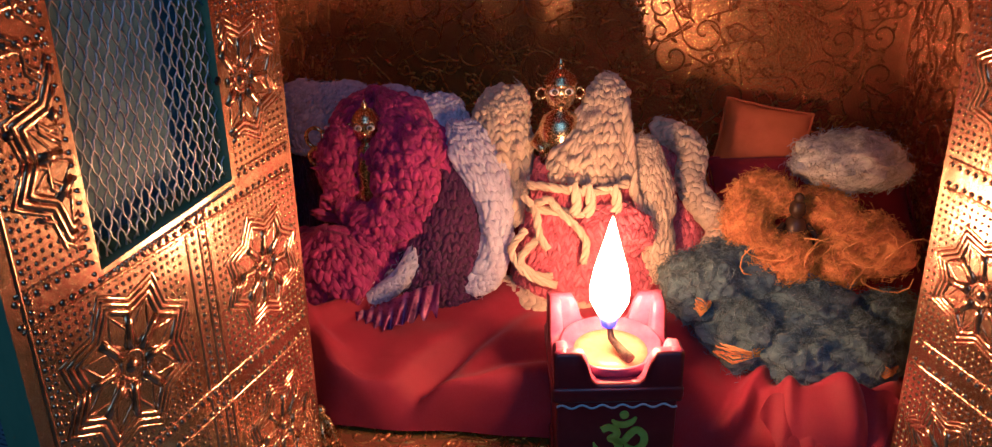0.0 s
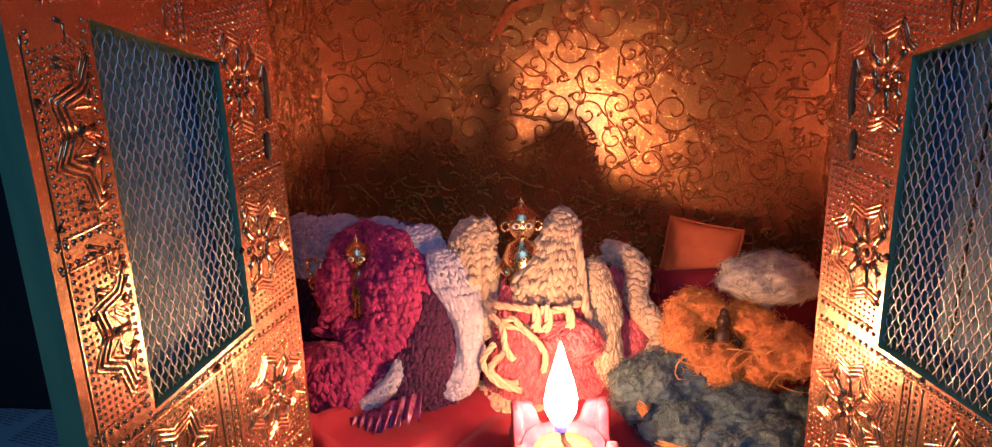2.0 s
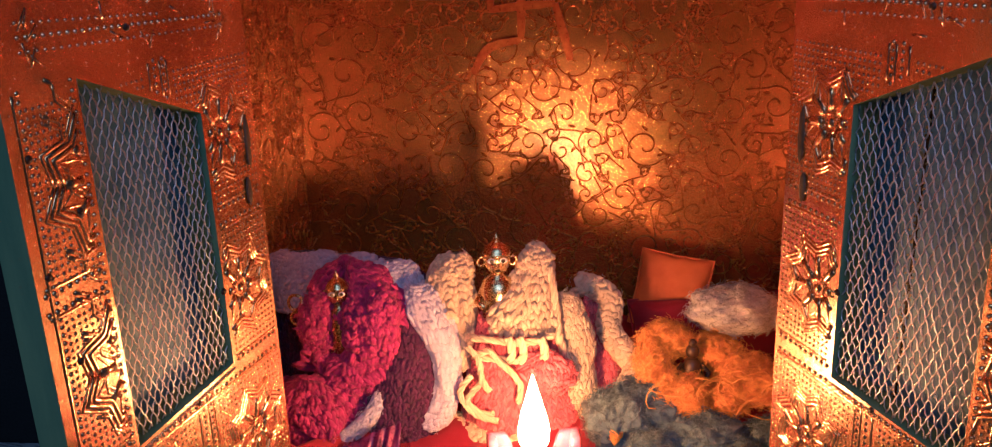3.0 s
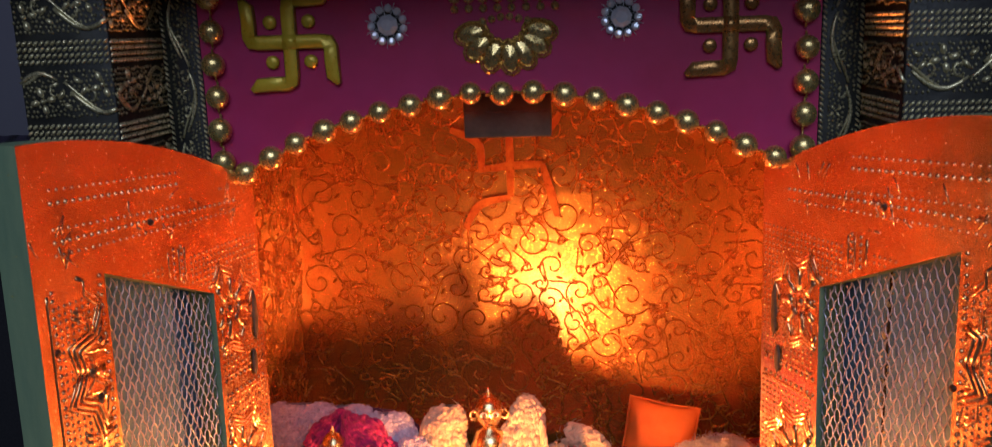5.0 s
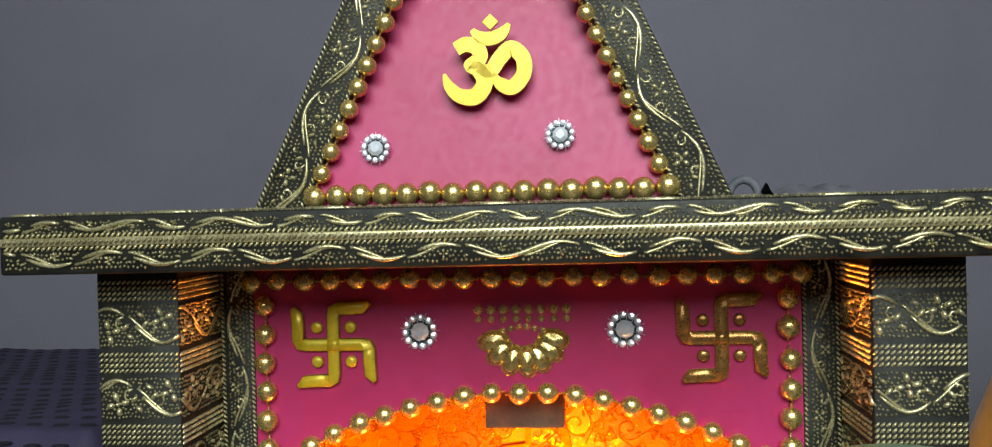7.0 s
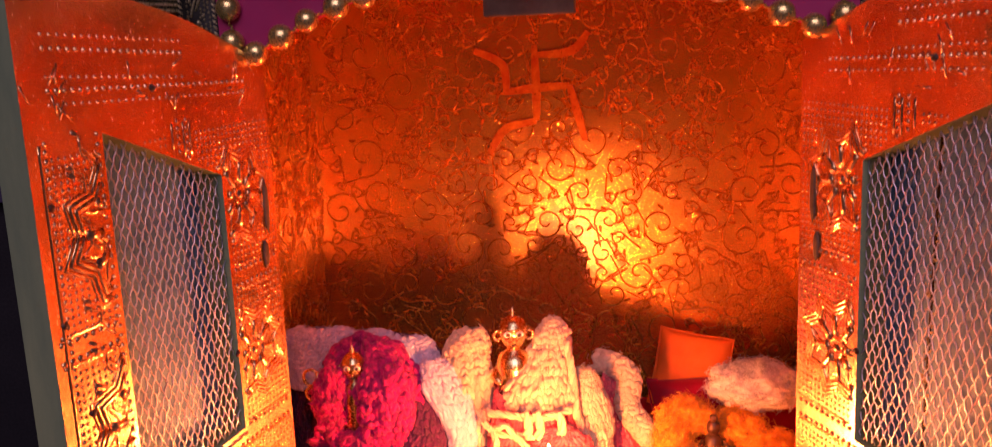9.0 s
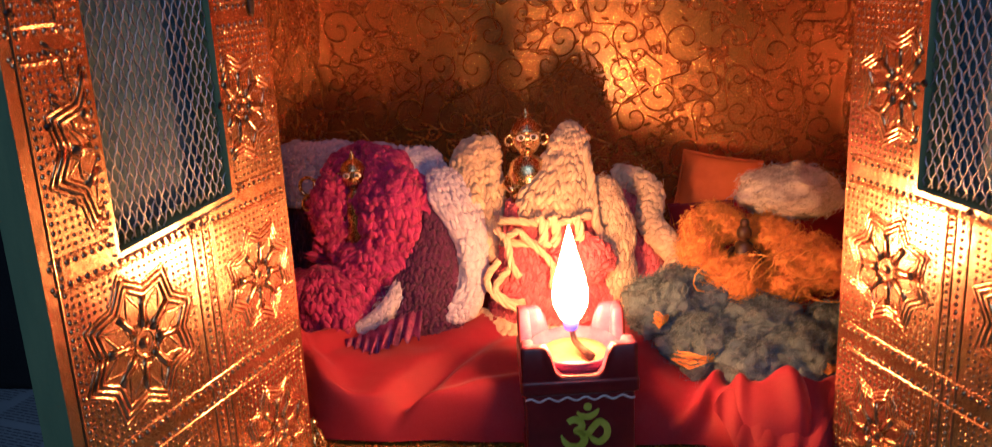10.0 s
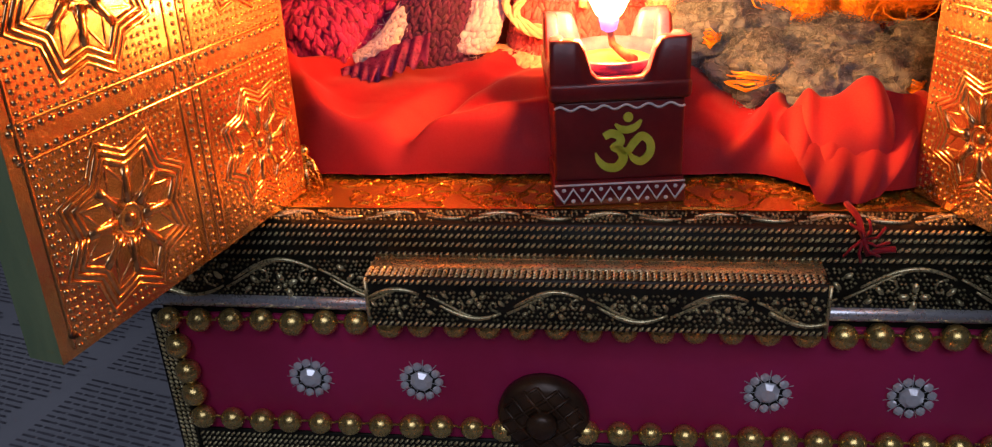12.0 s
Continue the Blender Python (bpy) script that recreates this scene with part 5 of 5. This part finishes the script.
def cream_dress():
    t = thing("knitted_dress", (-0.012, 0.12, 0.10), "cream crocheted shawl over a coral pink knitted dress", "doll dress")
    skirt = loft([(-0.010, 0.098, 0.094, 0.034, 0.024), (-0.010, 0.099, 0.106, 0.0325, 0.024), (-0.010, 0.101, 0.122, 0.028, 0.022), (-0.011, 0.105, 0.138, 0.024, 0.018), (-0.011, 0.108, 0.154, 0.020, 0.013)], 0.10, 55, 3.0)
    knitted("skirt", skirt, y_pink, t, "coral pink knitted skirt", 30, 18, 0.0014, 3)
    knitted("skirt_puff", lump(0.005, 0.086, 0.131, 0.0135, 0.010, 0.0105, 0.2, 1.8, 31.0), y_pink, t, "", 14, 10, 0.0014, 31, 300)
    hem = M()
    pts = [Vector(skirt(0.5 + 0.5 * i / 14, 0.02)) + Vector((0, -0.002, 0.001)) for i in range(15)]
    braid(hem, [(-0.054, 0.084, 0.0975)] + [tuple(p) for p in pts], 0.0055, 0.0040, 0, 4)
    part("hem", hem, y_cream, t, "cream crocheted hem")
    for z0, dz in ((0.1495, 0.0), (0.1395, -0.001)):
        band = M()
        rope(band, [(-0.034, 0.0905, z0 - 0.001 + dz), (-0.024, 0.0865, z0 + dz), (-0.010, 0.0845, z0 - 0.001), (0.000, 0.0860, z0), (0.009, 0.0915, z0 + 0.001)], 0.0021)
        part("belt", band, y_cream, t)
    for x in (-0.0135, -0.0075, 0.0035):
        o = M()
        rope(o, [(x - 0.001, 0.0835, 0.1525), (x + 0.001, 0.0820, 0.1455), (x - 0.0005, 0.0835, 0.1385)], 0.0024)
        part("belt_loop", o, y_cream, t)
    # shawl: a narrow fold and a tall cone that leave the figure free between them
    knitted("shawl", loft([(-0.041, 0.100, 0.128, 0.0060, 0.007), (-0.043, 0.106, 0.140, 0.0085, 0.009), (-0.0465, 0.115, 0.155, 0.0105, 0.011), (-0.0480, 0.122, 0.168, 0.0115, 0.012), (-0.0470, 0.126, 0.1765, 0.0095, 0.010), (-0.0450, 0.127, 0.1815, 0.0040, 0.004)], 0.24, 75, 1.0,
                          [(-0.0435, 0.160, 0.0022, 0.020, 0.004)]), y_cream, t, "cream crocheted shawl fold", 12, 18, 0.0019, 5)
    knitted("shawl", loft([(-0.0085, 0.104, 0.1495, 0.0195, 0.013), (-0.0085, 0.108, 0.157, 0.0175, 0.013), (-0.0055, 0.114, 0.166, 0.0125, 0.012), (-0.0030, 0.120, 0.174, 0.0095, 0.010), (-0.0020, 0.124, 0.1805, 0.0075, 0.008), (-0.0015, 0.126, 0.1850, 0.0035, 0.004), (-0.0010, 0.127, 0.1868, 0.001, 0.001)], 0.22, 75, 2.0,
                          [(-0.004, 0.170, 0.0025, 0.012, 0.004), (-0.012, 0.158, 0.0025, 0.006, 0.003)]), y_cream, t, "cream crocheted shawl cone", 18, 14, 0.0020, 6)
    knitted("shawl", loft([(0.0190, 0.098, 0.104, 0.0110, 0.011), (0.0190, 0.104, 0.122, 0.0110, 0.012), (0.0175, 0.112, 0.142, 0.0100, 0.010), (0.0160, 0.118, 0.157, 0.0055, 0.006), (0.0150, 0.120, 0.161, 0.0015, 0.002)], 0.14, 60, 5.0), y_cream, t, "greyish cream side fold", 14, 20, 0.0015, 12)
    o = M()
    rope(o, [(0.006, 0.117, 0.178), (0.009, 0.108, 0.166), (0.0105, 0.101, 0.154), (0.012, 0.096, 0.144), (0.018, 0.093, 0.130)], 0.0024)
    part("shawl_edge", o, y_cream, t)

    def fan(u, v):
        x = 0.016 + 0.034 * u * (1 - 0.55 * v) + 0.010 * v
        y = 0.094 + 0.052 * v + 0.010 * u
        return (x, y, 0.099 + 0.050 * v - 0.002 * u + 0.0025 * math.sin(9 * u + 3 * v))
    o = M()
    o.grid(fan, 24, 24)
    o.grid(lambda u, v: Vector(fan(1 - u, v)) - Vector((0, -0.002, 0.004)), 24, 24)
    stitches(o, fan, 14, 20, 0.0014, 0, False, 10, 0.35)
    fuzz(o, fan, 300, 0.0045, 0.00009, 0, 10, 1.2, 0.35)
    part("cape", o, y_pink, t, "coral pink cape")
    o = M()
    braid(o, [(0.0225, 0.152, 0.1530), (0.0330, 0.148, 0.1515), (0.0400, 0.142, 0.1460), (0.0385, 0.131, 0.1350), (0.0455, 0.120, 0.1275), (0.0525, 0.111, 0.1215), (0.0480, 0.099, 0.1145), (0.0400, 0.089, 0.1085), (0.0290, 0.080, 0.1020)], 0.0068, 0.0042, 0, 11)
    part("cape_edge", o, y_cream, t, "thick cream crocheted edging")
    # bows and trailing cords
    for pts in ([(-0.036, 0.085, 0.146), (-0.030, 0.080, 0.141), (-0.028, 0.076, 0.132), (-0.024, 0.074, 0.126)],
                [(-0.030, 0.083, 0.143), (-0.024, 0.079, 0.147), (-0.020, 0.077, 0.143), (-0.013, 0.074, 0.138), (-0.008, 0.072, 0.131), (-0.009, 0.070, 0.122)],
                [(-0.034, 0.080, 0.132), (-0.040, 0.078, 0.124), (-0.037, 0.075, 0.117), (-0.030, 0.073, 0.112), (-0.020, 0.072, 0.110)],
                [(-0.028, 0.077, 0.130), (-0.036, 0.076, 0.120), (-0.030, 0.0735, 0.114), (-0.022, 0.072, 0.114)]):
        o = M()
        rope(o, pts, 0.0018)
        part("cord", o, y_cream, t, "trailing cream yarn cord")


cream_dress()


def magenta_dress():
    t = thing("hooded_knit_dress", (-0.10, 0.11, 0.10), "magenta knitted hooded dress with lilac-white crocheted edging", "doll dress")
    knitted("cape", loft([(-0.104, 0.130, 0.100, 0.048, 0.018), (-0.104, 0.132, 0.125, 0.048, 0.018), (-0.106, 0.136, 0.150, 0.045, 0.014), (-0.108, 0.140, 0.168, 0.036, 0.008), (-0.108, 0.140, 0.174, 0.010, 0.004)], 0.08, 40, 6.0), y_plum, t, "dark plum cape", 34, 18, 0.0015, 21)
    for keys, nu, nv, sd in (
            ([(-0.142, 0.128, 0.148, 0.010, 0.007), (-0.143, 0.130, 0.160, 0.0125, 0.008), (-0.139, 0.133, 0.170, 0.018, 0.009), (-0.136, 0.135, 0.1765, 0.019, 0.008), (-0.135, 0.135, 0.1795, 0.010, 0.003)], 20, 14, 22),
            ([(-0.112, 0.136, 0.160, 0.012, 0.007), (-0.112, 0.137, 0.168, 0.018, 0.008), (-0.112, 0.137, 0.1745, 0.017, 0.007), (-0.112, 0.137, 0.1770, 0.006, 0.003)], 18, 8, 33),
            ([(-0.074, 0.116, 0.146, 0.006, 0.006), (-0.075, 0.120, 0.156, 0.0095, 0.008), (-0.079, 0.125, 0.166, 0.0125, 0.009), (-0.082, 0.128, 0.1735, 0.0110, 0.008), (-0.083, 0.128, 0.1765, 0.004, 0.003)], 15, 14, 34),
            ([(-0.0570, 0.076, 0.1045, 0.0060, 0.005), (-0.0550, 0.079, 0.1085, 0.0090, 0.0065), (-0.0490, 0.085, 0.118, 0.0062, 0.0065), (-0.0485, 0.091, 0.130, 0.0058, 0.006), (-0.0520, 0.098, 0.143, 0.0080, 0.0065), (-0.0600, 0.106, 0.157, 0.0100, 0.0075), (-0.0650, 0.111, 0.1665, 0.0070, 0.006), (-0.0660, 0.112, 0.1690, 0.002, 0.002)], 12, 26, 23)):
        knitted("cape_edge", loft(keys, 0.16, 70, float(sd)), y_lilac, t, "lilac-white scalloped crochet edging", nu, nv, 0.0017, sd, 400)
    hood = loft([(-0.0960, 0.098, 0.1115, 0.0090, 0.009), (-0.0980, 0.100, 0.121, 0.0190, 0.016), (-0.0995, 0.102, 0.134, 0.0255, 0.020), (-0.0990, 0.105, 0.148, 0.0275, 0.021), (-0.0985, 0.108, 0.161, 0.0265, 0.020), (-0.1010, 0.112, 0.171, 0.0210, 0.016), (-0.1040, 0.115, 0.178, 0.0120, 0.010), (-0.1050, 0.116, 0.1805, 0.002, 0.002)], 0.34, 75, 7.0,
                [(-0.1090, 0.1450, 0.0065, 0.0110, 0.024), (-0.1060, 0.1720, 0.0050, 0.0120, 0.016), (-0.0860, 0.1480, 0.0022, 0.0160, 0.0045), (-0.0960, 0.1240, 0.0030, 0.0100, 0.004), (-0.1200, 0.1320, 0.0030, 0.0080, 0.004)])
    knitted("hood", hood, y_magenta, t, "magenta knitted hood rolled round a hollow", 26, 22, 0.0019, 24, 2200)
    for f, nu, nv, sd in ((lump(-0.0850, 0.0950, 0.1480, 0.0105, 0.012, 0.0230, 0.25, 1.8, 41.0), 15, 18, 41), (lump(-0.1185, 0.0960, 0.1520, 0.0080, 0.010, 0.0170, 0.25, 1.8, 42.0), 12, 14, 42),
                          (lump(-0.1000, 0.0900, 0.1255, 0.0160, 0.012, 0.0110, 0.25, 1.8, 43.0), 20, 9, 43)):
        knitted("hood_roll", f, y_magenta, t, "", nu, nv, 0.0019, sd, 900)
    knitted("skirt", lump(-0.1230, 0.082, 0.107, 0.0290, 0.026, 0.0205, 0.16, 1.8, 10.0), y_magenta, t, "magenta knitted skirt", 26, 16, 0.0018, 27, 1500)
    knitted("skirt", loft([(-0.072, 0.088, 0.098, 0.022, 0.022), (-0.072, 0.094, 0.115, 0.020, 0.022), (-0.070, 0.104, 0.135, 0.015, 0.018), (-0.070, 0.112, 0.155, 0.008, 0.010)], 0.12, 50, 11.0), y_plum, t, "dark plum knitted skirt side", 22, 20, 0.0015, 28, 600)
    # shiny ruffled hem ribbon
    r = M()

    def ruffle(u, v):
        x = -0.140 + 0.072 * u
        wave = math.sin(u * 95 + 2.2 * math.sin(u * 11))
        y = 0.049 + 0.010 * u ** 2 - 0.010 * v + 0.0011 * wave * (0.4 + v)
        z = 0.0940 + 0.012 * u ** 2 + 0.009 * (1 - v) + 0.0010 * math.cos(u * 95 + 3 * v) * (0.3 + v) + 0.0018 * math.sin(u * 9)
        return (x, y, z)
    r.grid(ruffle, 200, 12)
    part("ruffle", r, ruffle_mat, t, "shiny purple ruffled ribbon hem")
    w = M()
    braid(w, [(-0.083, 0.078, 0.118), (-0.087, 0.072, 0.112), (-0.094, 0.068, 0.106), (-0.102, 0.063, 0.102)], 0.0042, 0.0045, 0, 29)
    part("tie", w, y_lilac, t, "lilac-white yarn tie")
    w = M()
    braid(w, [(-0.142, 0.058, 0.113), (-0.139, 0.055, 0.104), (-0.136, 0.054, 0.098)], 0.0050, 0.0048, 0, 30)
    part("tie", w, y_lilac, t, "lilac-white yarn tie")
    g = M()
    for dz, rr in ((0.0, 0.0042), (-0.009, 0.0036)):
        g.tube([(-0.1285 + rr * math.cos(a), 0.095, 0.166 + dz + rr * 1.1 * math.sin(a)) for a in [k * 0.45 for k in range(14)]], 0.0009, 6, 0, True)
    g.tube([(-0.1245, 0.094, 0.170), (-0.1255, 0.094, 0.160), (-0.1270, 0.094, 0.152)], 0.0009, 6)
    part("gold_ring", g, brass, t, "small gold ring ornament")


ruffle_mat = surface("purple_ribbon", (0.03, 0.008, 0.07), (0.30, 0.04, 0.17), 0.32, 0.3, 160, 600, 0.3)
magenta_dress()


def fluffy(name, f, mat, label, category, count, length, r=0.00012, seedn=0, parent=None, out=0.3):
    """A felted roll: a body roughened by many small tufts under short fibres."""
    def rough(u, v):
        p = Vector(f(u, v))
        return p + Vector((noise.noise(p * 380), noise.noise(p * 380 + Vector((7, 0, 0))), noise.noise(p * 380 + Vector((0, 9, 0))))) * 0.0006
    o = M()
    o.grid(rough, 90, 60)
    fuzz(o, rough, count, length, r, 0, seedn, 1.6, out)
    ob = part(name, o, mat, parent, label if parent else "")
    return ob if parent else tagged(ob, label, category)


def orange_wrap():
    t = thing("fluffy_orange_wrap", (0.095, 0.10, 0.11), "fluffy bright orange woollen wrap round a tiny dark figurine", "woollen wrap")
    for i, f in enumerate((lump(0.0610, 0.099, 0.1300, 0.0090, 0.012, 0.0125, 0.25, 1.8, 12.0), lump(0.0690, 0.106, 0.1400, 0.0130, 0.010, 0.0085, 0.25, 1.8, 13.0),
                           lump(0.0680, 0.090, 0.1205, 0.0085, 0.011, 0.0090, 0.25, 1.8, 14.0), lump(0.0785, 0.0840, 0.1190, 0.0100, 0.010, 0.0105, 0.15, 1.8, 14.5),
                           lump(0.0940, 0.106, 0.1350, 0.0130, 0.011, 0.0085, 0.25, 1.8, 15.0), lump(0.1100, 0.092, 0.1240, 0.0180, 0.016, 0.0130, 0.22, 1.8, 16.0), lump(0.0970, 0.088, 0.1170, 0.0120, 0.012, 0.0095, 0.25, 1.8, 17.0))):
        fluffy("fluff_roll", f, y_orange, "", "", 2000, 0.0060, 0.00012, 40 + i, t, 0.3)
    rr = random.Random(77)
    for k in range(12):
        o = M()
        a = rr.uniform(0, 6.28)
        c = Vector((0.09 + rr.uniform(-.03, .035), 0.074 + rr.uniform(-.004, .004), 0.116 + rr.uniform(-.004, .02)))
        o.tube([c + Vector((0.010 * math.cos(a + q * .5), 0.003 * math.sin(q), 0.006 * math.sin(a + q * .55))) for q in range(7)], 0.00032, 4)
        part("loose_loop", o, y_orange, t)


orange_wrap()


def tiny_figure():
    o = M()
    m = Matrix.Translation((0.0808, 0.0945, 0.1285))
    o.lathe([(0.0055, -0.014), (0.0048, -0.006), (0.0056, 0.000), (0.0040, 0.006), (0.0016, 0.008)], m, 12)
    o.ball(m @ Matrix.Translation((0, 0, 0.0112)) @ Matrix.Diagonal((0.0036, 0.0036, 0.0042, 1)), 12, 8)
    o.ball(m @ Matrix.Translation((0, 0, 0.0162)) @ Matrix.Diagonal((0.0022, 0.0022, 0.0022, 1)), 10, 6)
    for sx in (-1, 1):
        o.tube([m @ Vector((sx * 0.0045, 0, 0.004)), m @ Vector((sx * 0.0085, -0.002, 0.000)), m @ Vector((sx * 0.006, -0.005, -0.004))], 0.0013, 6)
    tagged(part("dark_figurine", o, knob_mat), "tiny dark metal figurine seated in orange wool", "figurine")


tiny_figure()

fluffy("grey_wool_ball", lump(0.1055, 0.118, 0.1530, 0.0240, 0.016, 0.0120, 0.18, 2.2, 20.0), y_grey, "fluffy pale grey woollen bundle behind the orange wrap", "woollen bundle", 2600, 0.0050, 0.00011, 60)


def blue_mat():
    t = thing("fluffy_blue_mat", (0.085, 0.07, 0.10), "fluffy grey-blue woollen mat with orange flecks on red cloth", "woollen mat")
    for i, f in enumerate((lump(0.0410, 0.076, 0.108, 0.0165, 0.021, 0.0150, 0.3, 2.2, 22.0), lump(0.0570, 0.058, 0.0990, 0.0180, 0.018, 0.0130, 0.3, 2.2, 23.0),
                           lump(0.0790, 0.048, 0.0930, 0.0190, 0.017, 0.0130, 0.3, 2.2, 24.0), lump(0.1020, 0.051, 0.0960, 0.0190, 0.018, 0.0135, 0.3, 2.2, 25.0),
                           lump(0.0540, 0.088, 0.110, 0.0200, 0.020, 0.0130, 0.3, 2.2, 26.0), lump(0.1170, 0.068, 0.1000, 0.0160, 0.020, 0.0120, 0.3, 2.2, 27.0),
                           lump(0.0850, 0.070, 0.1040, 0.0200, 0.018, 0.0110, 0.3, 2.2, 28.0))):
        fluffy("fluff_roll", f, y_blue, "", "", 2200, 0.0060, 0.00011, 70 + i, t, 0.35)
    for i, (x, y, z, a, b) in enumerate(((0.0400, 0.0545, 0.1130, 0.0032, 0.0028), (0.0540, 0.0400, 0.1010, 0.0095, 0.0028), (0.108, 0.034, 0.100, 0.004, 0.002))):
        o = M()
        rr = random.Random(90 + i)
        for k in range(16):
            dy, s1, s2 = rr.uniform(-b, b), rr.uniform(-b, b) * 0.7, rr.uniform(0.5, 1.1)
            o.tube([(x - a * s2, y + 0.002, z + dy), (x - a * .3, y - 0.002 + s1 * 0.5, z + dy + s1), (x + a * .4, y - 0.0015, z + dy * 0.6), (x + a * s2, y + 0.002, z + s1)], 0.00028, 4)
        tagged(part("orange_fleck", o, y_orange, t, "orange yarn fleck"), kind="stuff")


blue_mat()


def cushion(name, m, sx, sy, sz, mat, label):
    o = M()

    def side(s):
        def f(u, v):
            a, b = 2 * u - 1, 2 * v - 1
            k = ((1 - a ** 4) * (1 - b ** 4)) ** 0.45
            pinch = 1 - 0.06 * (1 - abs(a)) * abs(b) ** 3
            return m @ Vector((sx * a * (1 - 0.07 * (1 - b * b) * a * a), sy * b * (1 - 0.07 * (1 - a * a) * b * b), s * sz * k + 0.0012 * noise.noise((a * 3, b * 3, s))))
        return f
    o.grid(side(1), 26, 26)
    o.grid(lambda u, v: side(-1)(1 - u, v), 26, 26)
    rim = [m @ Vector((sx * a, sy * b, 0)) for a, b in [(-1, -1), (0, -.95), (1, -1), (.95, 0), (1, 1), (0, .95), (-1, 1), (-.95, 0)]]
    ob = tagged(part(name, o, mat), label, "cushion")
    pp = M()
    pp.tube(rim, 0.0008, 6, 0, True)
    part("piping", pp, mat, ob)


cushion("orange_cushion", look((0.0790, 0.190, 0.1315), (0.060, 0.02, 0.24)) @ Matrix.Rotation(math.radians(9), 4, "Z"), 0.0225, 0.0240, 0.0060, orange_felt, "small orange cushion leaning on the gold back wall")
cushion("red_cushion", look((0.1030, 0.170, 0.1130), (0.09, 0.0, 0.26)) @ Matrix.Rotation(math.radians(-6), 4, "Z"), 0.050, 0.024, 0.0110, red_satin, "red satin cushion lying behind the woollen wraps")


def tassel():
    o = M()
    rr = random.Random(13)
    for k in range(26):
        a, b = rr.uniform(0, 6.28), rr.uniform(0.3, 1)
        o.tube([(-0.107, 0.006, 0.086), (-0.107 + 0.005 * b * math.cos(a), 0.004 + 0.004 * b * math.sin(a), 0.083), (-0.106 + 0.008 * b * math.cos(a), 0.002 + 0.006 * b * math.sin(a), 0.0755)], 0.0004, 4)
    o.ball(Matrix.Translation((-0.107, 0.006, 0.087)) @ Matrix.Scale(0.0022, 4), 8, 6)
    tagged(part("gold_tassel", o, brass), "small dark gold thread tassel at the cloth corner", "tassel")


tassel()


def shelf_clutter():
    o = M()
    o.grid(lambda u, v: (0.140 + 0.046 * u, 0.15 + 0.06 * v, 0.4485 + 0.009 * math.sin(math.pi * v) * (0.5 + 0.5 * noise.noise((u * 6, v * 3, 2)) + 0.3)), 30, 10)
    tagged(part("folded_cloth", o, grey_felt), "flat dark grey folded cloth on the cornice shelf", "cloth")
    o = M()
    o.tube([(0.130 + 0.0095 * math.cos(a), 0.20, 0.4490 + 0.0115 * max(-0.1, math.sin(a))) for a in [k * 0.4 for k in range(-1, 10)]], 0.0028, 8)
    tagged(part("plastic_loop", o, grey_felt), "small grey loop standing on the cornice shelf", "loop")


grey_felt = surface("grey_felt", (0.10, 0.10, 0.11), (0.2, 0.2, 0.22), 0.7, 0, 60, 600, 0.2)
shelf_clutter()
